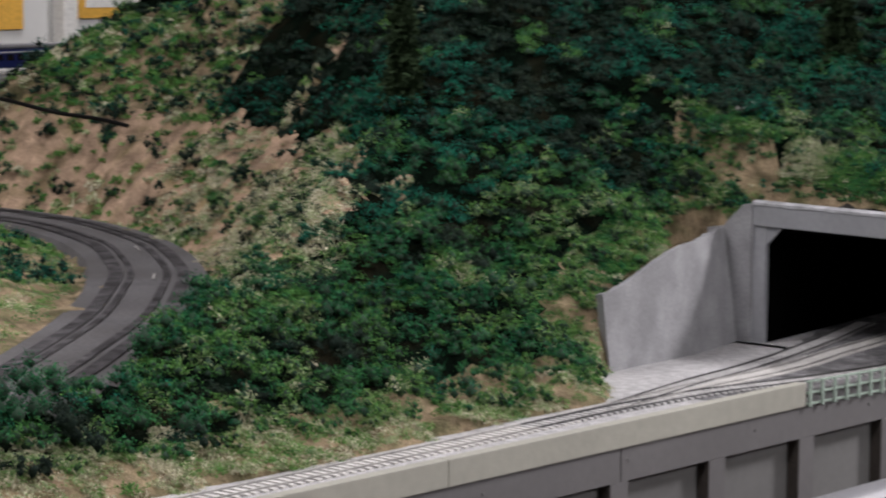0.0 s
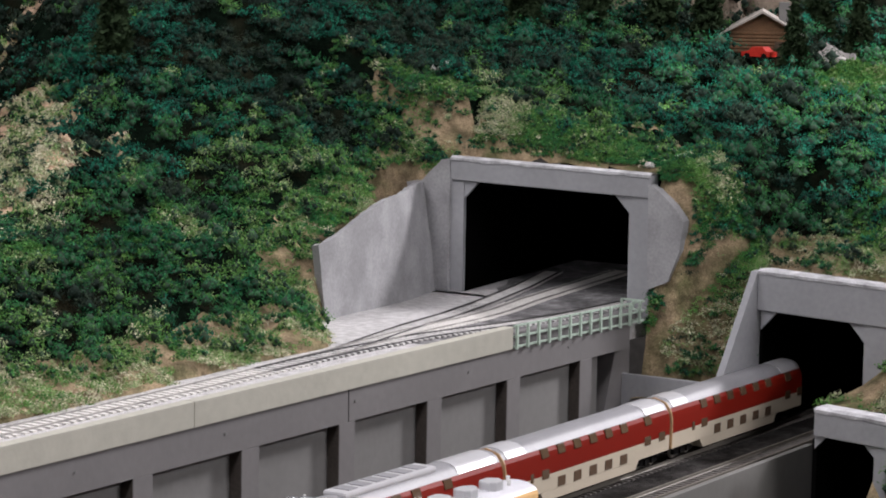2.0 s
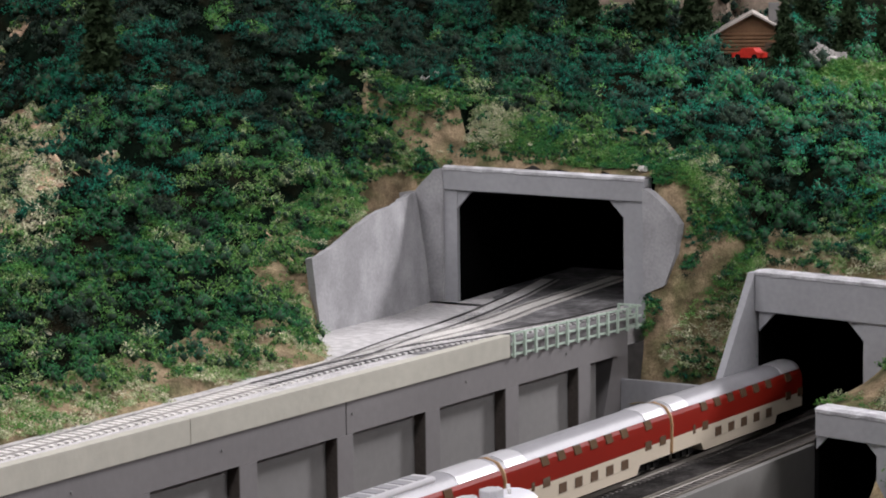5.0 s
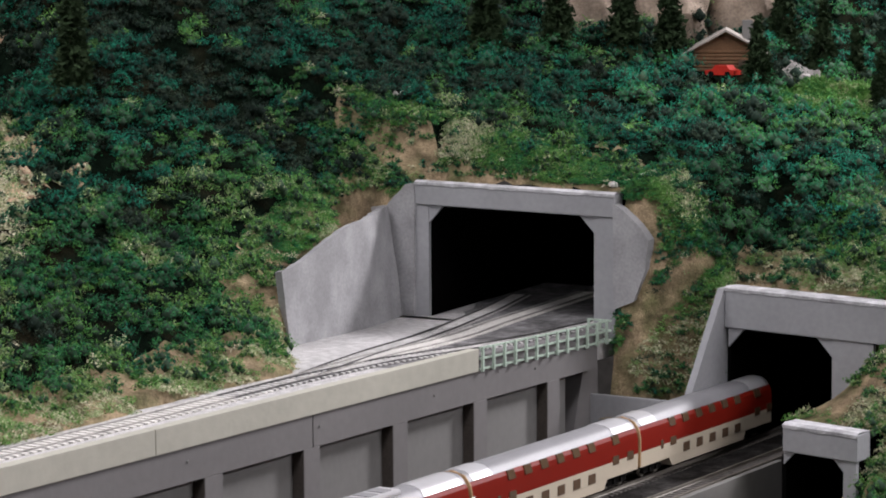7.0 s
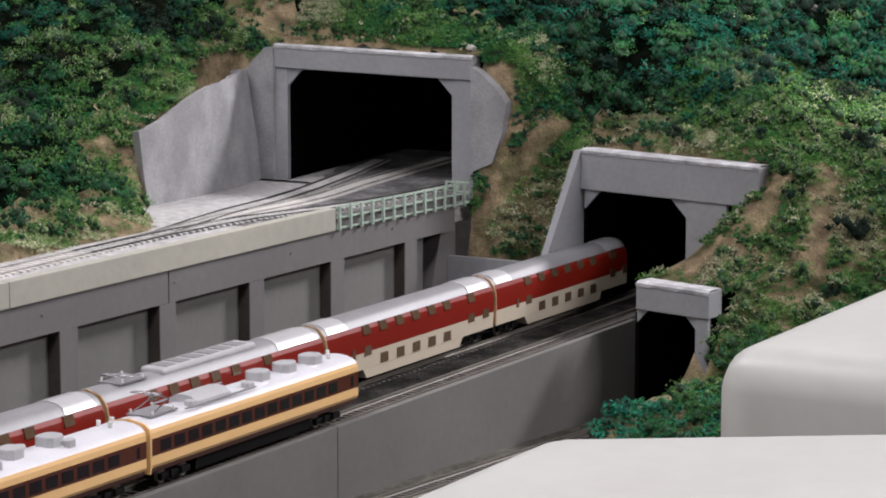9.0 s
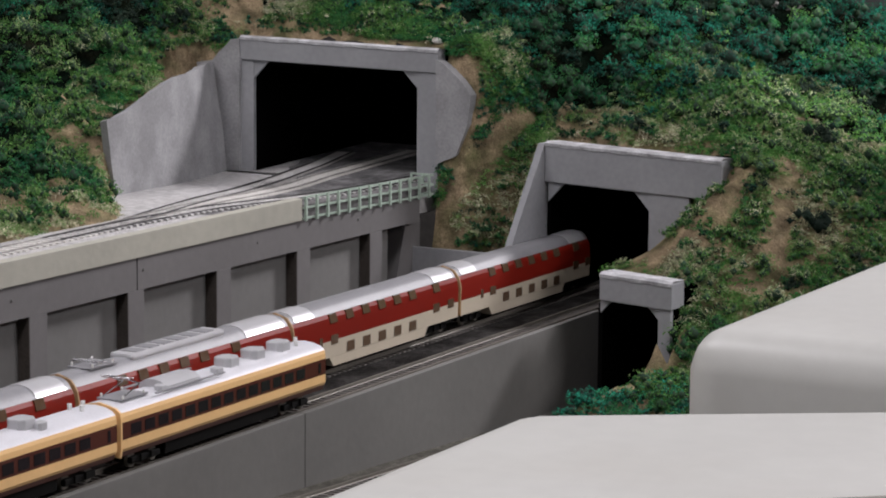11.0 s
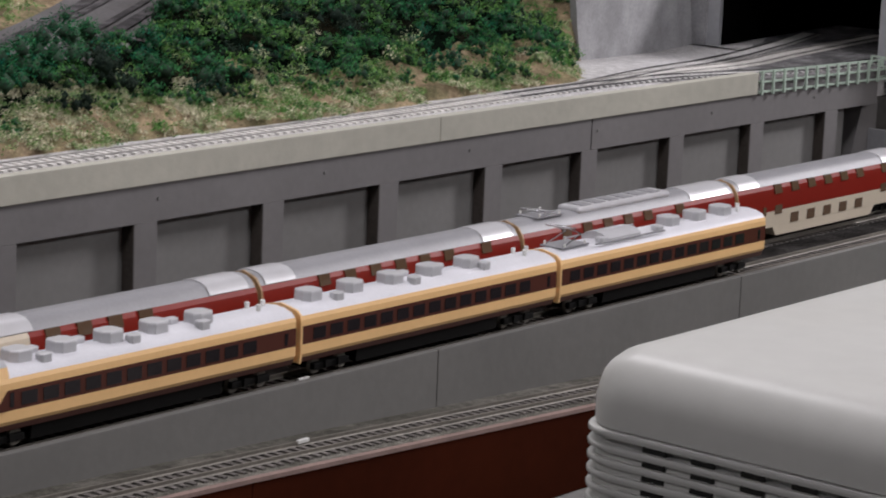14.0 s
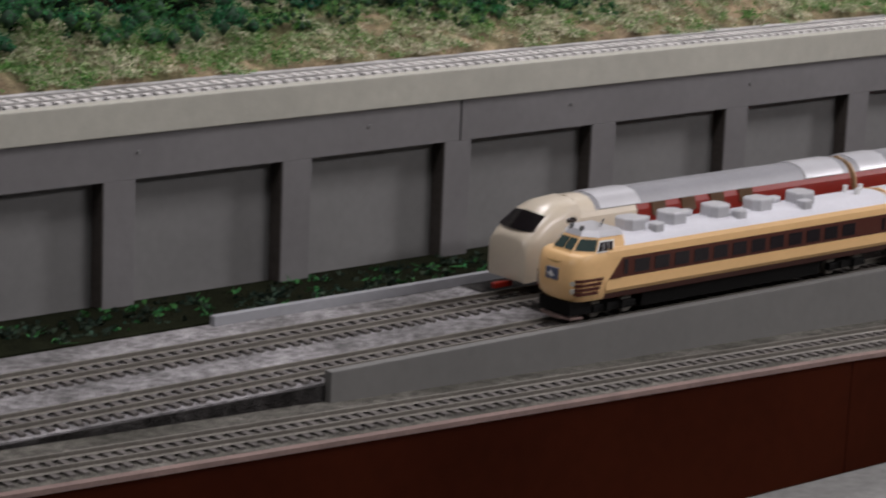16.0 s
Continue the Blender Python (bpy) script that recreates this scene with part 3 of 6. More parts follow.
part("wing_slab", prism(bmesh.new(), [(0.669, 0.0725), (0.700, 0.0725), (0.700, -0.09), (0.575, -0.09), (0.575, -0.055)], "y", -0.0958, -0.0890), PORTAL, bw)
part("wing_slab", boxed(0.6060, 0.6110, -0.0920, 0.0135, -0.09, -0.0262, bevel=0.0005), PORTAL, bw, "low grey wall across the end of the yard")

# ---- scenery ----


def rough(x, y):
    p = Vector((x, y, 0.0))
    q = 0.010 * noise.noise(p * 14) + 0.005 * noise.noise(p * 37) + 0.0035 * noise.noise(p * 80)
    if y < -0.19 and x < 0.72:
        q *= 0.35
    off = road_off(x, y)
    if y > 0.4 and 0.05 < off < 0.5:
        q += smooth(0.05, 0.11, off) * (0.016 * noise.noise(Vector((y * 17 - x * 5, x * 4, 2.0))) + 0.009 * noise.noise(Vector((y * 48 - x * 12, x * 9, 7.0))))
    return q


def ground_z(x, y):
    return hill_z(x, y) + rough(x, y)


def in_tunnel(x, y, z):
    if x > 0.95 or x < 0.5:
        return False
    upper = x > 0.60 and 0.004 < y < 0.207 and z < 0.140
    yard_mouth = (-0.199 if x < 0.69 else -0.276) < y < -0.086 and z < (0.068 if x < 0.70 else 0.04)
    small = -0.296 < y < -0.223 and z < -0.03 or (-0.29 < y < -0.18 and z < -0.06)
    return upper or yard_mouth or small


NX, NY, STEP = 350, 288, 0.0100
X0, Y0 = -1.6, -0.62
gz = np.array([[ground_z(X0 + STEP * i, Y0 + STEP * j) for j in range(NY)] for i in range(NX)])
gx, gy = np.meshgrid(X0 + STEP * np.arange(NX), Y0 + STEP * np.arange(NY), indexing="ij")
quads = []
for i in range(NX - 1):
    for j in range(NY - 1):
        c = [gz[i, j], gz[i + 1, j], gz[i + 1, j + 1], gz[i, j + 1]]
        x, y = X0 + STEP * (i + 0.5), Y0 + STEP * (j + 0.5)
        if min(c) < -0.19 or in_tunnel(x, y, sum(c) / 4):
            continue
        quads.append((i * NY + j, (i + 1) * NY + j, (i + 1) * NY + j + 1, i * NY + j + 1))
hill = soup("hillside", np.stack([gx, gy, gz], -1).reshape(-1, 3), quads, EARTH, "structure", "sandy hillside over the tunnels with green flock", "hillside")
hill.data.shade_smooth()


def foliage_material(name, lift, spread=0.34):
    m = bpy.data.materials.new(name)
    m.use_nodes = True
    nt = m.node_tree
    bsdf = nt.nodes["Principled BSDF"]
    bsdf.inputs["Roughness"].default_value = 0.85
    bsdf.inputs["Specular IOR Level"].default_value = 0.06
    at = nt.nodes.new("ShaderNodeAttribute")
    at.attribute_name = "tone"
    ramp = nt.nodes.new("ShaderNodeValToRGB")
    stops = ((0.0, (0.010, 0.017, 0.013)), (0.10, (0.032, 0.046, 0.030)), (0.20, (0.008, 0.052, 0.038)), (0.40, (0.013, 0.125, 0.078)), (0.48, (0.010, 0.056, 0.026)), (0.58, (0.024, 0.118, 0.046)), (0.72, (0.043, 0.128, 0.036)), (0.85, (0.088, 0.190, 0.046)), (0.94, (0.225, 0.268, 0.145)), (1.0, (0.42, 0.39, 0.29)))
    els = ramp.color_ramp.elements
    for i, (p, c) in enumerate(stops):
        e = els[i] if i < 2 else els.new(p)
        e.position, e.color = p, (*c, 1)
    nt.links.new(at.outputs["Fac"], ramp.inputs[0])
    geo = nt.nodes.new("ShaderNodeNewGeometry")
    mr = nt.nodes.new("ShaderNodeMapRange")
    mr.inputs[3].default_value, mr.inputs[4].default_value = (1 - spread) * lift, (1 + spread) * lift
    nt.links.new(geo.outputs["Random Per Island"], mr.inputs[0])
    mul = nt.nodes.new("ShaderNodeVectorMath")
    mul.operation = "SCALE"
    nt.links.new(ramp.outputs[0], mul.inputs[0])
    nt.links.new(mr.outputs[0], mul.inputs["Scale"])
    nt.links.new(mul.outputs[0], bsdf.inputs["Base Color"])
    return m


FOLIAGE = foliage_material("foam_foliage", 1.42)
FLOCK = foliage_material("fine_grass_flock", 1.5, 0.32)
# Paler teal flock, brightened further where strong light falls.
LIT_PALE_FOLIAGE = foliage_material("pale_foam_lit", 2.8)
rng = np.random.default_rng(7)


def leaf_clumps(centres, radii, tones, leaves, size, flat=0.75):
    """Small leaf triangles lying on lumpy blobs: arrays of corners, faces and tones."""
    radii, tones = np.asarray(radii), np.asarray(tones)
    count = np.maximum(9, leaves * (radii / 0.02) ** 1.6).astype(int)
    who = np.repeat(np.arange(len(radii)), count)
    n = len(who)

    def unit(v):
        return v / np.linalg.norm(v, axis=1, keepdims=True)

    d = unit(rng.normal(size=(n, 3)))
    d[:, 2] = np.abs(d[:, 2]) * flat - 0.12
    # the uphill side is buried in the slope
    seen = d[:, 0] * 0.75 + d[:, 1] * 0.66 < 0.42
    d, who = d[seen], who[seen]
    n = len(who)
    lump = unit(rng.normal(size=(len(radii), 3)))
    bulge = np.abs((d * lump[who]).sum(1))
    p = np.asarray(centres)[who] + d * (radii[who] * (0.70 + 0.30 * bulge) * rng.uniform(0.52, 1.24, n))[:, None]
    out = unit(d + rng.normal(0, 0.75, (n, 3)))
    a = unit(np.cross(out, rng.normal(size=(n, 3))))
    b = np.cross(out, a)
    s = size * rng.uniform(0.55, 1.35, (n, 1))
    twig = rng.random((n, 1)) < 0.06
    wide, tall = np.where(twig, 0.22, 0.5), np.where(twig, 2.6, 0.9)
    v = np.stack([p - a * s * wide, p + a * s * wide + b * s * 0.2, p + b * s * tall + out * np.where(twig, s * 1.2, 0)], 1).reshape(-1, 3)
    return v, np.arange(3 * n).reshape(-1, 3), np.repeat((tones[who] + rng.normal(0, 0.025, n)).clip(0, 1), 3)


def scatter(count, x0, x1, y0, y1, accept):
    """Random spots on the ground; accept(x, y, z) gives a radius and a tone, or None."""
    cs, rs, ts = [], [], []
    for _ in range(count):
        x, y = rng.uniform(x0, x1), rng.uniform(y0, y1)
        z = ground_z(x, y)
        if z < -0.17 or in_tunnel(x, y, z) or in_tunnel(x + 0.012, y, z) or in_tunnel(x - 0.012, y, z):
            continue
        if x < 0.53 and -0.305 < y < -0.2 or x < 0.62 and 0.0 < y and hill_z(x, y) < 0.0205:
            continue
        got = accept(x, y, z)
        if got:
            cs.append((x, y, z + got[0] * 0.1)), rs.append(got[0]), ts.append(got[1])
    return np.array(cs), rs, ts


def verge(x, y):
    """Distance to the foot of the scenery beside tracks and portals."""
    d = [1.0]
    if x < 0.36:
        d.append(y - foot_y(x))
    elif x < 0.66 and y > 0.1:
        d.append(y - wing_y(x) - 0.012)
    if x > 0.6 and -0.10 < y < 0.212:
        d.append(x - 0.655)
    if x > 0.6 and -0.30 < y < -0.08:
        d.append(x - 0.69)
    if y < -0.2 and x < 0.68:
        d.append((-0.20 - y) * 0.7)
    return max(0.0, min(d))


def cover(x, y, z):
    """What grows here: distance from the road, from the verge, and whether the cliff is bare."""
    off = road_off(x, y)
    edge = verge(x, y)
    wild = noise.noise(Vector((x * 9, y * 9, 3.0)))
    cliff = 0.045 < off < 0.5 and y > 0.31 + 0.75 * max(0.0, off - 0.14) and z < 0.194 + 0.014 * smooth(0.42, 0.52, y) * smooth(0.80, 0.70, y) + 0.035 * wild
    cliff = cliff or (0.1 < off < 0.27 and abs(y - 0.82 - 0.3 * (off - 0.2)) < 0.013 + 0.008 * wild)
    meadow = y > 1.0 and off < 0.36 and not cliff
    soil = noise.noise(Vector((x * 11, y * 11, 21.0))) + 0.5 * noise.noise(Vector((x * 31, y * 31, 2.0)))
    if y < -0.30 and x < 0.52:
        soil = 1.0
    pocket = max(0.0, 1.0 - math.hypot((x - 0.27) / 0.13, (y - 0.155) / 0.07))
    bare = cliff or meadow or soil < -0.9 + 1.5 * min(0.5, pocket) or (edge < 0.10 and soil < -0.55 + 0.60 * (1 - smooth(0.0, 0.06, edge)))
    return off, edge, wild, cliff, meadow, bare


CLEAR = ((1.125, 0.0, 0.078, 0.056), (1.20, 0.070, 0.055, 0.035), (1.16, -0.10, 0.045, 0.05), (1.10, 0.115, 0.055, 0.045), (1.06, 0.095, 0.03, 0.03))


def bush(x, y, z):
    off, edge, wild, cliff, meadow, bare = cover(x, y, z)
    if -0.285 < y < -0.195 and x < 0.715 or (0.60 < x < 0.72 and abs(y + 0.337 - 0.25 * (x - 0.66)) < 0.016):
        return None
    if (-0.082 < off < 0.064 and y > 0.2) or edge < 0.014 + 0.022 * smooth(0.1, -0.3, x):
        return None
    if x > 0.95 and any(((x - a) / p) ** 2 + ((y - c) / q) ** 2 < 1 for a, c, p, q in CLEAR):
        return None
    if 0.55 < x < 0.63 and -0.1 < y < 0.02:
        return None
    inner = off < -0.07 and y > 0.27
    if bare and rng.random() > (0.10 if cliff else 0.42):
        return None
    if inner and wild < 0.1:
        return None
    d = noise.noise(Vector((x * 8, y * 8, 9.0))) + 0.5 * noise.noise(Vector((x * 23, y * 23, 5.0)))
    near = 1 - smooth(0.0, 0.15, edge)
    # The lift towards the right stands in for the strong light there.
    tone = 0.32 - 0.19 * smooth(0.42, 0.55, x) * smooth(0.95, 0.75, x) * smooth(0.24, 0.31, y) + 0.24 * d + rng.normal(0, 0.16) + 0.30 * near + 0.15 * smooth(0.75, 1.05, x) * smooth(0.2, -0.05, y) + 0.20 * (1 - smooth(-0.15, 0.3, x)) * smooth(0.5, 0.2, y)
    tone += 0.45 * max(0.0, 1.0 - math.hypot((x - 0.31) / 0.17, (y - 0.185) / 0.10))
    tone += 0.40 * max(0.0, 1.0 - math.hypot((x - 0.49) / 0.12, (y - 0.250) / 0.05))
    tone += 0.25 * smooth(0.05, 0.40, noise.noise(Vector((x * 5.5, y * 5.5, 31.0)))) * smooth(0.75, 0.45, x)
    tone += 0.30 * max(0.0, 1.0 - math.hypot((x - 0.01) / 0.16, (y - 0.215) / 0.09))
    if cliff:
        tone = rng.uniform(0.08, 0.2) if rng.random() < 0.5 else rng.uniform(0.72, 0.92)
    tone -= 0.24 * smooth(-0.15, -0.5, x)
    if y < -0.2 and x < 0.9:
        tone = 0.80 + 0.22 * d + rng.normal(0, 0.06)
    if x < 0.28 and y < 0.30 and tone < 0.56:
        tone = 0.50 + 0.32 * (tone - 0.30)
    pick = rng.random()
    if pick < 0.05 + 0.10 * near:
        tone = rng.uniform(0.74, 0.86)
    elif pick < 0.15 + 0.06 * near:
        tone = rng.uniform(0.0, 0.13)
    r = (0.0125 + 0.019 * rng.random() ** 1.4) * (0.5 + 0.5 * smooth(0.0, 0.07, edge)) * (1.25 if x < -0.25 and y < 0.4 else 0.55 if bare or inner else 0.62 if 0.09 < off < 0.19 and 0.24 < y < 0.62 else 1.0)
    return r, min(0.86, max(0.03, tone))


def tuft(x, y, z):
    """Low grass and flock where the shrubs thin out."""
    off, edge, wild, cliff, meadow, bare = cover(x, y, z)
    inner = off < -0.07 and y > 0.27
    if -0.075 < off < 0.056 and y > 0.2:
        return None
    if not (edge < 0.06 or inner or bare) or edge < 0.003:
        return None
    if cliff and rng.random() < 0.80 - 0.5 * (1 - smooth(0.06, 0.09, off)) - 0.62 * smooth(0.72, 0.56, y):
        return None
    d = noise.noise(Vector((x * 22, y * 22, 4.0)))
    if d < -0.30 and not meadow:
        return None
    return 0.0030 + 0.0085 * rng.random() ** 2, min(1.0, max(0.5, 0.84 + 0.05 * smooth(-0.1, -0.4, x) + 0.24 * d + rng.normal(0, 0.07)))


def spaced(got, gap):
    """Drops spots that stand too close to an earlier one."""
    cs, rs, ts = got
    rs, ts = np.array(rs), np.array(ts)
    keep = []
    for i in range(len(cs)):
        if keep:
            k = np.array(keep)
            if (np.linalg.norm(cs[k] - cs[i], axis=1) < gap * (rs[k] + rs[i])).any():
                continue
        keep.append(i)
    return cs[keep], rs[keep], ts[keep]


def shrub_clumps(cs, rs, ts, leaves, size):
    """Each shrub is a heap of small leafy clumps."""
    n = 11
    k = len(cs)
    d = rng.normal(size=(k, n, 3))
    d /= np.linalg.norm(d, axis=2, keepdims=True)
    d[..., 2] = np.abs(d[..., 2]) * 1.05
    c = (cs[:, None] + d * rs[:, None, None] * rng.uniform(0.30, 0.92, (k, n, 1))).reshape(-1, 3)
    r = (rs[:, None] * rng.uniform(0.24, 0.52, (k, n))).ravel()
    t = (ts[:, None] + rng.normal(0, 0.055, (k, n))).ravel()
    v, f, tone = leaf_clumps(c, r, t, leaves, size, 1.0)
    # a lump fills each clump, its tone darkened for the shade inside
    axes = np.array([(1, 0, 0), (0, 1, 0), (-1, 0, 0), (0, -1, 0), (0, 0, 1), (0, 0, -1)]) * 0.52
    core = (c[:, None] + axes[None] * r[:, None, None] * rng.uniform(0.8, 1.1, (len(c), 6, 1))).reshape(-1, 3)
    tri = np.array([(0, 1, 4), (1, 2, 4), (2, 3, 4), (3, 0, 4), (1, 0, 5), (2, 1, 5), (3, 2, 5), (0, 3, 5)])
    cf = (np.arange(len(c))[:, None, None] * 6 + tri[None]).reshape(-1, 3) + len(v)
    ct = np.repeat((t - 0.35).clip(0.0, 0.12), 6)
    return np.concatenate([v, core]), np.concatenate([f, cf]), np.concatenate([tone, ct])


got = scatter(20000, -0.75, 0.78, -0.45, 0.85, tuft)
v, f, tone = leaf_clumps(*got, 260, 0.0017)
soup("grass_tufts", v, f, FLOCK, "stuff", "low yellow-green grass tufts beside the tracks", "grass", tone)
got = scatter(11000, -1.5, -0.7, 0.05, 0.35, tuft)
v, f, tone = leaf_clumps(*got, 260, 0.0017)
soup("grass_tufts", v, f, FLOCK, "stuff", "low yellow-green grass tufts on the bank", "grass", tone)
got = scatter(7000, 0.3, 1.0, 0.8, 1.6, tuft)
v, f, tone = leaf_clumps(*got, 200, 0.0042)
soup("grass_tufts", v, f, FLOCK, "stuff", "pale grass tufts on the far cliff", "grass", tone)
got = spaced(scatter(26000, -0.6, 1.0, -0.50, 0.62, bush), 0.56)
pale = (got[0][:, 0] > 0.80) & (got[0][:, 1] < 0.16)
pale_near = [q[pale] for q in got]
got = [q[~pale] for q in got]
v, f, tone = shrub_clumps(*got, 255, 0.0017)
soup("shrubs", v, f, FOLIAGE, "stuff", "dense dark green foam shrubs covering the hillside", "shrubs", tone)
def lawn(x, y, z):
    """Bright grass below the path."""
    if ((x - 1.125) / 0.085) ** 2 + (y / 0.062) ** 2 > 1:
        return None
    return 0.0025 + 0.004 * rng.random(), min(0.95, max(0.6, 0.80 + 0.2 * noise.noise(Vector((x * 40, y * 40, 1.0))) + rng.normal(0, 0.05)))


got = scatter(2600, 1.03, 1.22, -0.07, 0.07, lawn)
v, f, tone = leaf_clumps(got[0] + np.array((0, 0, 0.004)), got[1], got[2], 260, 0.0028)
soup("grass_tufts", v, f, FLOCK, "stuff", "bright green grass below the cabin", "grass", tone)


def straw(x, y, z):
    """Pale dry grass along the upper track."""
    edge = verge(x, y)
    wide = 0.030 + 0.045 * smooth(0.1, -0.4, x)
    d = noise.noise(Vector((x * 26, y * 26, 14.0)))
    if edge < 0.001 or edge > wide * (1 + 0.5 * d) or x > 0.35 or d < -0.12:
        return None
    return 0.0022 + 0.0042 * rng.random() ** 1.5, min(1.0, max(0.74, 0.93 + 0.20 * d + rng.normal(0, 0.06)))


got = scatter(30000, -1.5, 0.36, 0.045, 0.20, straw)
v, f, tone = leaf_clumps(*got, 290, 0.0016)
soup("dry_grass", v, f, FLOCK, "stuff", "pale dry grass along the upper track", "grass", tone)


def lichen(x, y, z):
    """Grey-green rubble and lichen on the cliff beside the road."""
    off, edge, wild, cliff, meadow, bare = cover(x, y, z)
    d = noise.noise(Vector((x * 20, y * 20, z * 24 + 6.0))) + 0.5 * noise.noise(Vector((x * 60, y * 60, z * 60)))
    face = 0.045 < off < 0.17 and y > 0.27 and z < 0.190 + 0.03 * wild
    if not (cliff or face) or d < -0.28 + 0.40 * smooth(0.50, 0.72, y):
        return None
    tone = rng.uniform(0.05, 0.13) if rng.random() < 0.3 - 0.35 * d else 0.95 + 0.10 * d + rng.normal(0, 0.035)
    return 0.0035 + 0.0075 * rng.random() ** 1.5, min(1.0, max(0.04, tone))


got = scatter(28000, 0.02, 0.85, 0.27, 1.0, lichen)
v, f, tone = leaf_clumps(*got, 230, 0.0021)
soup("rubble", v, f, FLOCK, "stuff", "grey-green lichen and rubble on the cliff", "rubble", tone)


def face_plant(x, y, z):
    """Plants on the steep faces round the tunnels, leaving streaks of soil."""
    if 0.0 < y < 0.21 and z < 0.166 or (-0.037 < y < 0.004 and 0.045 < z < 0.152 and x < 0.655) or (-0.298 < y < -0.203 and z < -0.012) or (-0.203 < y < -0.09 and z < 0.078):
        return None
    d = noise.noise(Vector((x * 18, y * 26, z * 20))) + 0.5 * noise.noise(Vector((x * 50, y * 50, z * 50 + 3)))
    ridge = -0.272 < y < -0.205 and x < 0.70
    if y < 0.004 and x < 0.614 and y > -0.2 or (x < 0.592 and y > -0.240 and y < 0.0) or (y > -0.2 and z < -0.028):
        return None
    if 0.60 < x < 0.72 and abs(y + 0.337 - 0.25 * (x - 0.66)) < 0.012:
        return None
    if d < -0.06 + (0.50 if z < 0.10 and abs(y + 0.02 + 0.62 * (z - 0.02)) < 0.014 else 0.0) + (0.02 if y < -0.2 else 0.0) + (0.30 if ridge else 0.0):
        return None
    return (0.0024 if y < -0.2 else 0.0032) + 0.0075 * rng.random() ** 1.5, min(0.92, max(0.08, (0.80 if y < -0.2 else 0.68 if y > 0.0 or z > 0.13 else 0.44 if y > -0.02 - 0.62 * (z - 0.02) else 0.66) + 0.25 * d + rng.normal(0, 0.13)))


def flock(x, y, z):
    """A close mat of moss and low growth, with streaks of bare soil left between."""
    if 0.0 < y < 0.21 and z < 0.164 or (-0.037 < y < 0.004 and 0.045 < z < 0.152 and x < 0.655) or (-0.298 < y < -0.203 and z < -0.016 and x < 0.56) or (-0.203 < y < -0.09 and z < 0.072):
        return None
    if -0.09 < road_off(x, y) < 0.066 and y > 0.2:
        return None
    edge = 0.01 if x > 0.6 and -0.1 < y < 0.0 else verge(x, y)
    streak = noise.noise(Vector((x * 9, y * 24, z * 6 + 8.0))) + 0.45 * noise.noise(Vector((x * 44, y * 44, z * 44)))
    if y < 0.004 and x < 0.614 and y > -0.2 or (x < 0.592 and y > -0.240 and y < 0.0):
        return None
    bare = 0.28 if z < 0.105 and abs(y + 0.02 + 0.62 * (z - 0.02)) < 0.011 and x < 0.70 else -0.34
    if -0.262 < y < -0.214 and x < 0.69:
        bare = 0.22
    if 0.60 < x < 0.72 and abs(y + 0.337 - 0.25 * (x - 0.66)) < 0.011:
        bare = 0.45
    if y > -0.2 and z < -0.028:
        return None
    if edge < 0.001 or streak < bare:
        return None
    hue = noise.noise(Vector((x * 13, y * 13, z * 13 + 40.0)))
    tone = (0.85 if y < -0.2 else 0.83 if y < 0.0 else 0.78) + 0.40 * hue + 0.06 * rng.normal()
    if rng.random() < 0.10:
        tone = rng.uniform(0.06, 0.14)
    elif rng.random() < smooth(0.675, 0.72, x) * smooth(-0.19, -0.1, y) or (x < 0.62 and rng.random() < smooth(0.25, 0.32, y)):
        return None
    return 0.0032 + 0.0052 * rng.random() ** 1.6, min(0.97, tone if tone < 0.15 else max(0.50, tone))


got = scatter(21000, 0.600, 0.72, -0.095, 0.22, flock)
more = scatter(15000, 0.50, 0.95, -0.46, -0.08, flock)
side = scatter(10000, 0.36, 0.95, 0.17, 0.32, flock)
low = scatter(7500, -0.20, 0.36, 0.07, 0.30, flock)
v, f, tone = leaf_clumps(np.concatenate([q[0] for q in (got, more, side, low)]), sum((q[1] for q in (got, more, side, low)), []), sum((q[2] for q in (got, more, side, low)), []), 290, 0.0016)
soup("moss", v, f, FLOCK, "stuff", "yellow-green moss and low growth on the slopes", "moss", tone)
got = scatter(11000, 0.600, 0.715, -0.093, 0.21, face_plant)
side = scatter(2500, 0.56, 0.70, 0.205, 0.38, face_plant)
more = scatter(6500, 0.48, 0.82, -0.44, -0.18, face_plant)
got = spaced((np.concatenate([got[0], more[0], side[0]]), got[1] + more[1] + side[1], got[2] + more[2] + side[2]), 0.40)
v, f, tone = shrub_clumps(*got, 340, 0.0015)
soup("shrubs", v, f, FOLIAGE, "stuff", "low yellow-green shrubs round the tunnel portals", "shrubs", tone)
got = scatter(15000, 0.0, 1.7, 0.60, 1.75, bush)
more = scatter(8000, 1.0, 1.75, -0.50, 0.6, bush)
got = spaced((np.concatenate([got[0], more[0]]), [q * 1.25 for q in got[1] + more[1]], got[2] + more[2]), 0.56)
pale = (got[0][:, 0] > 0.80) & (got[0][:, 1] < 0.16)
v, f, tone = shrub_clumps(*[np.concatenate([q, w[pale]]) for q, w in zip(pale_near, got)], 175, 0.0019)
soup("shrubs", v, f, LIT_PALE_FOLIAGE, "stuff", "pale teal foam shrubs above the yard tunnel", "shrubs", tone)
got = [q[~pale] for q in got]
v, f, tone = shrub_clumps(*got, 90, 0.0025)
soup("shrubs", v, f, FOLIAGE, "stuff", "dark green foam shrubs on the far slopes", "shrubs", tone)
got = spaced(scatter(6000, -1.5, -0.6, 0.05, 0.7, bush), 0.54)
v, f, tone = shrub_clumps(*got, 240, 0.0018)
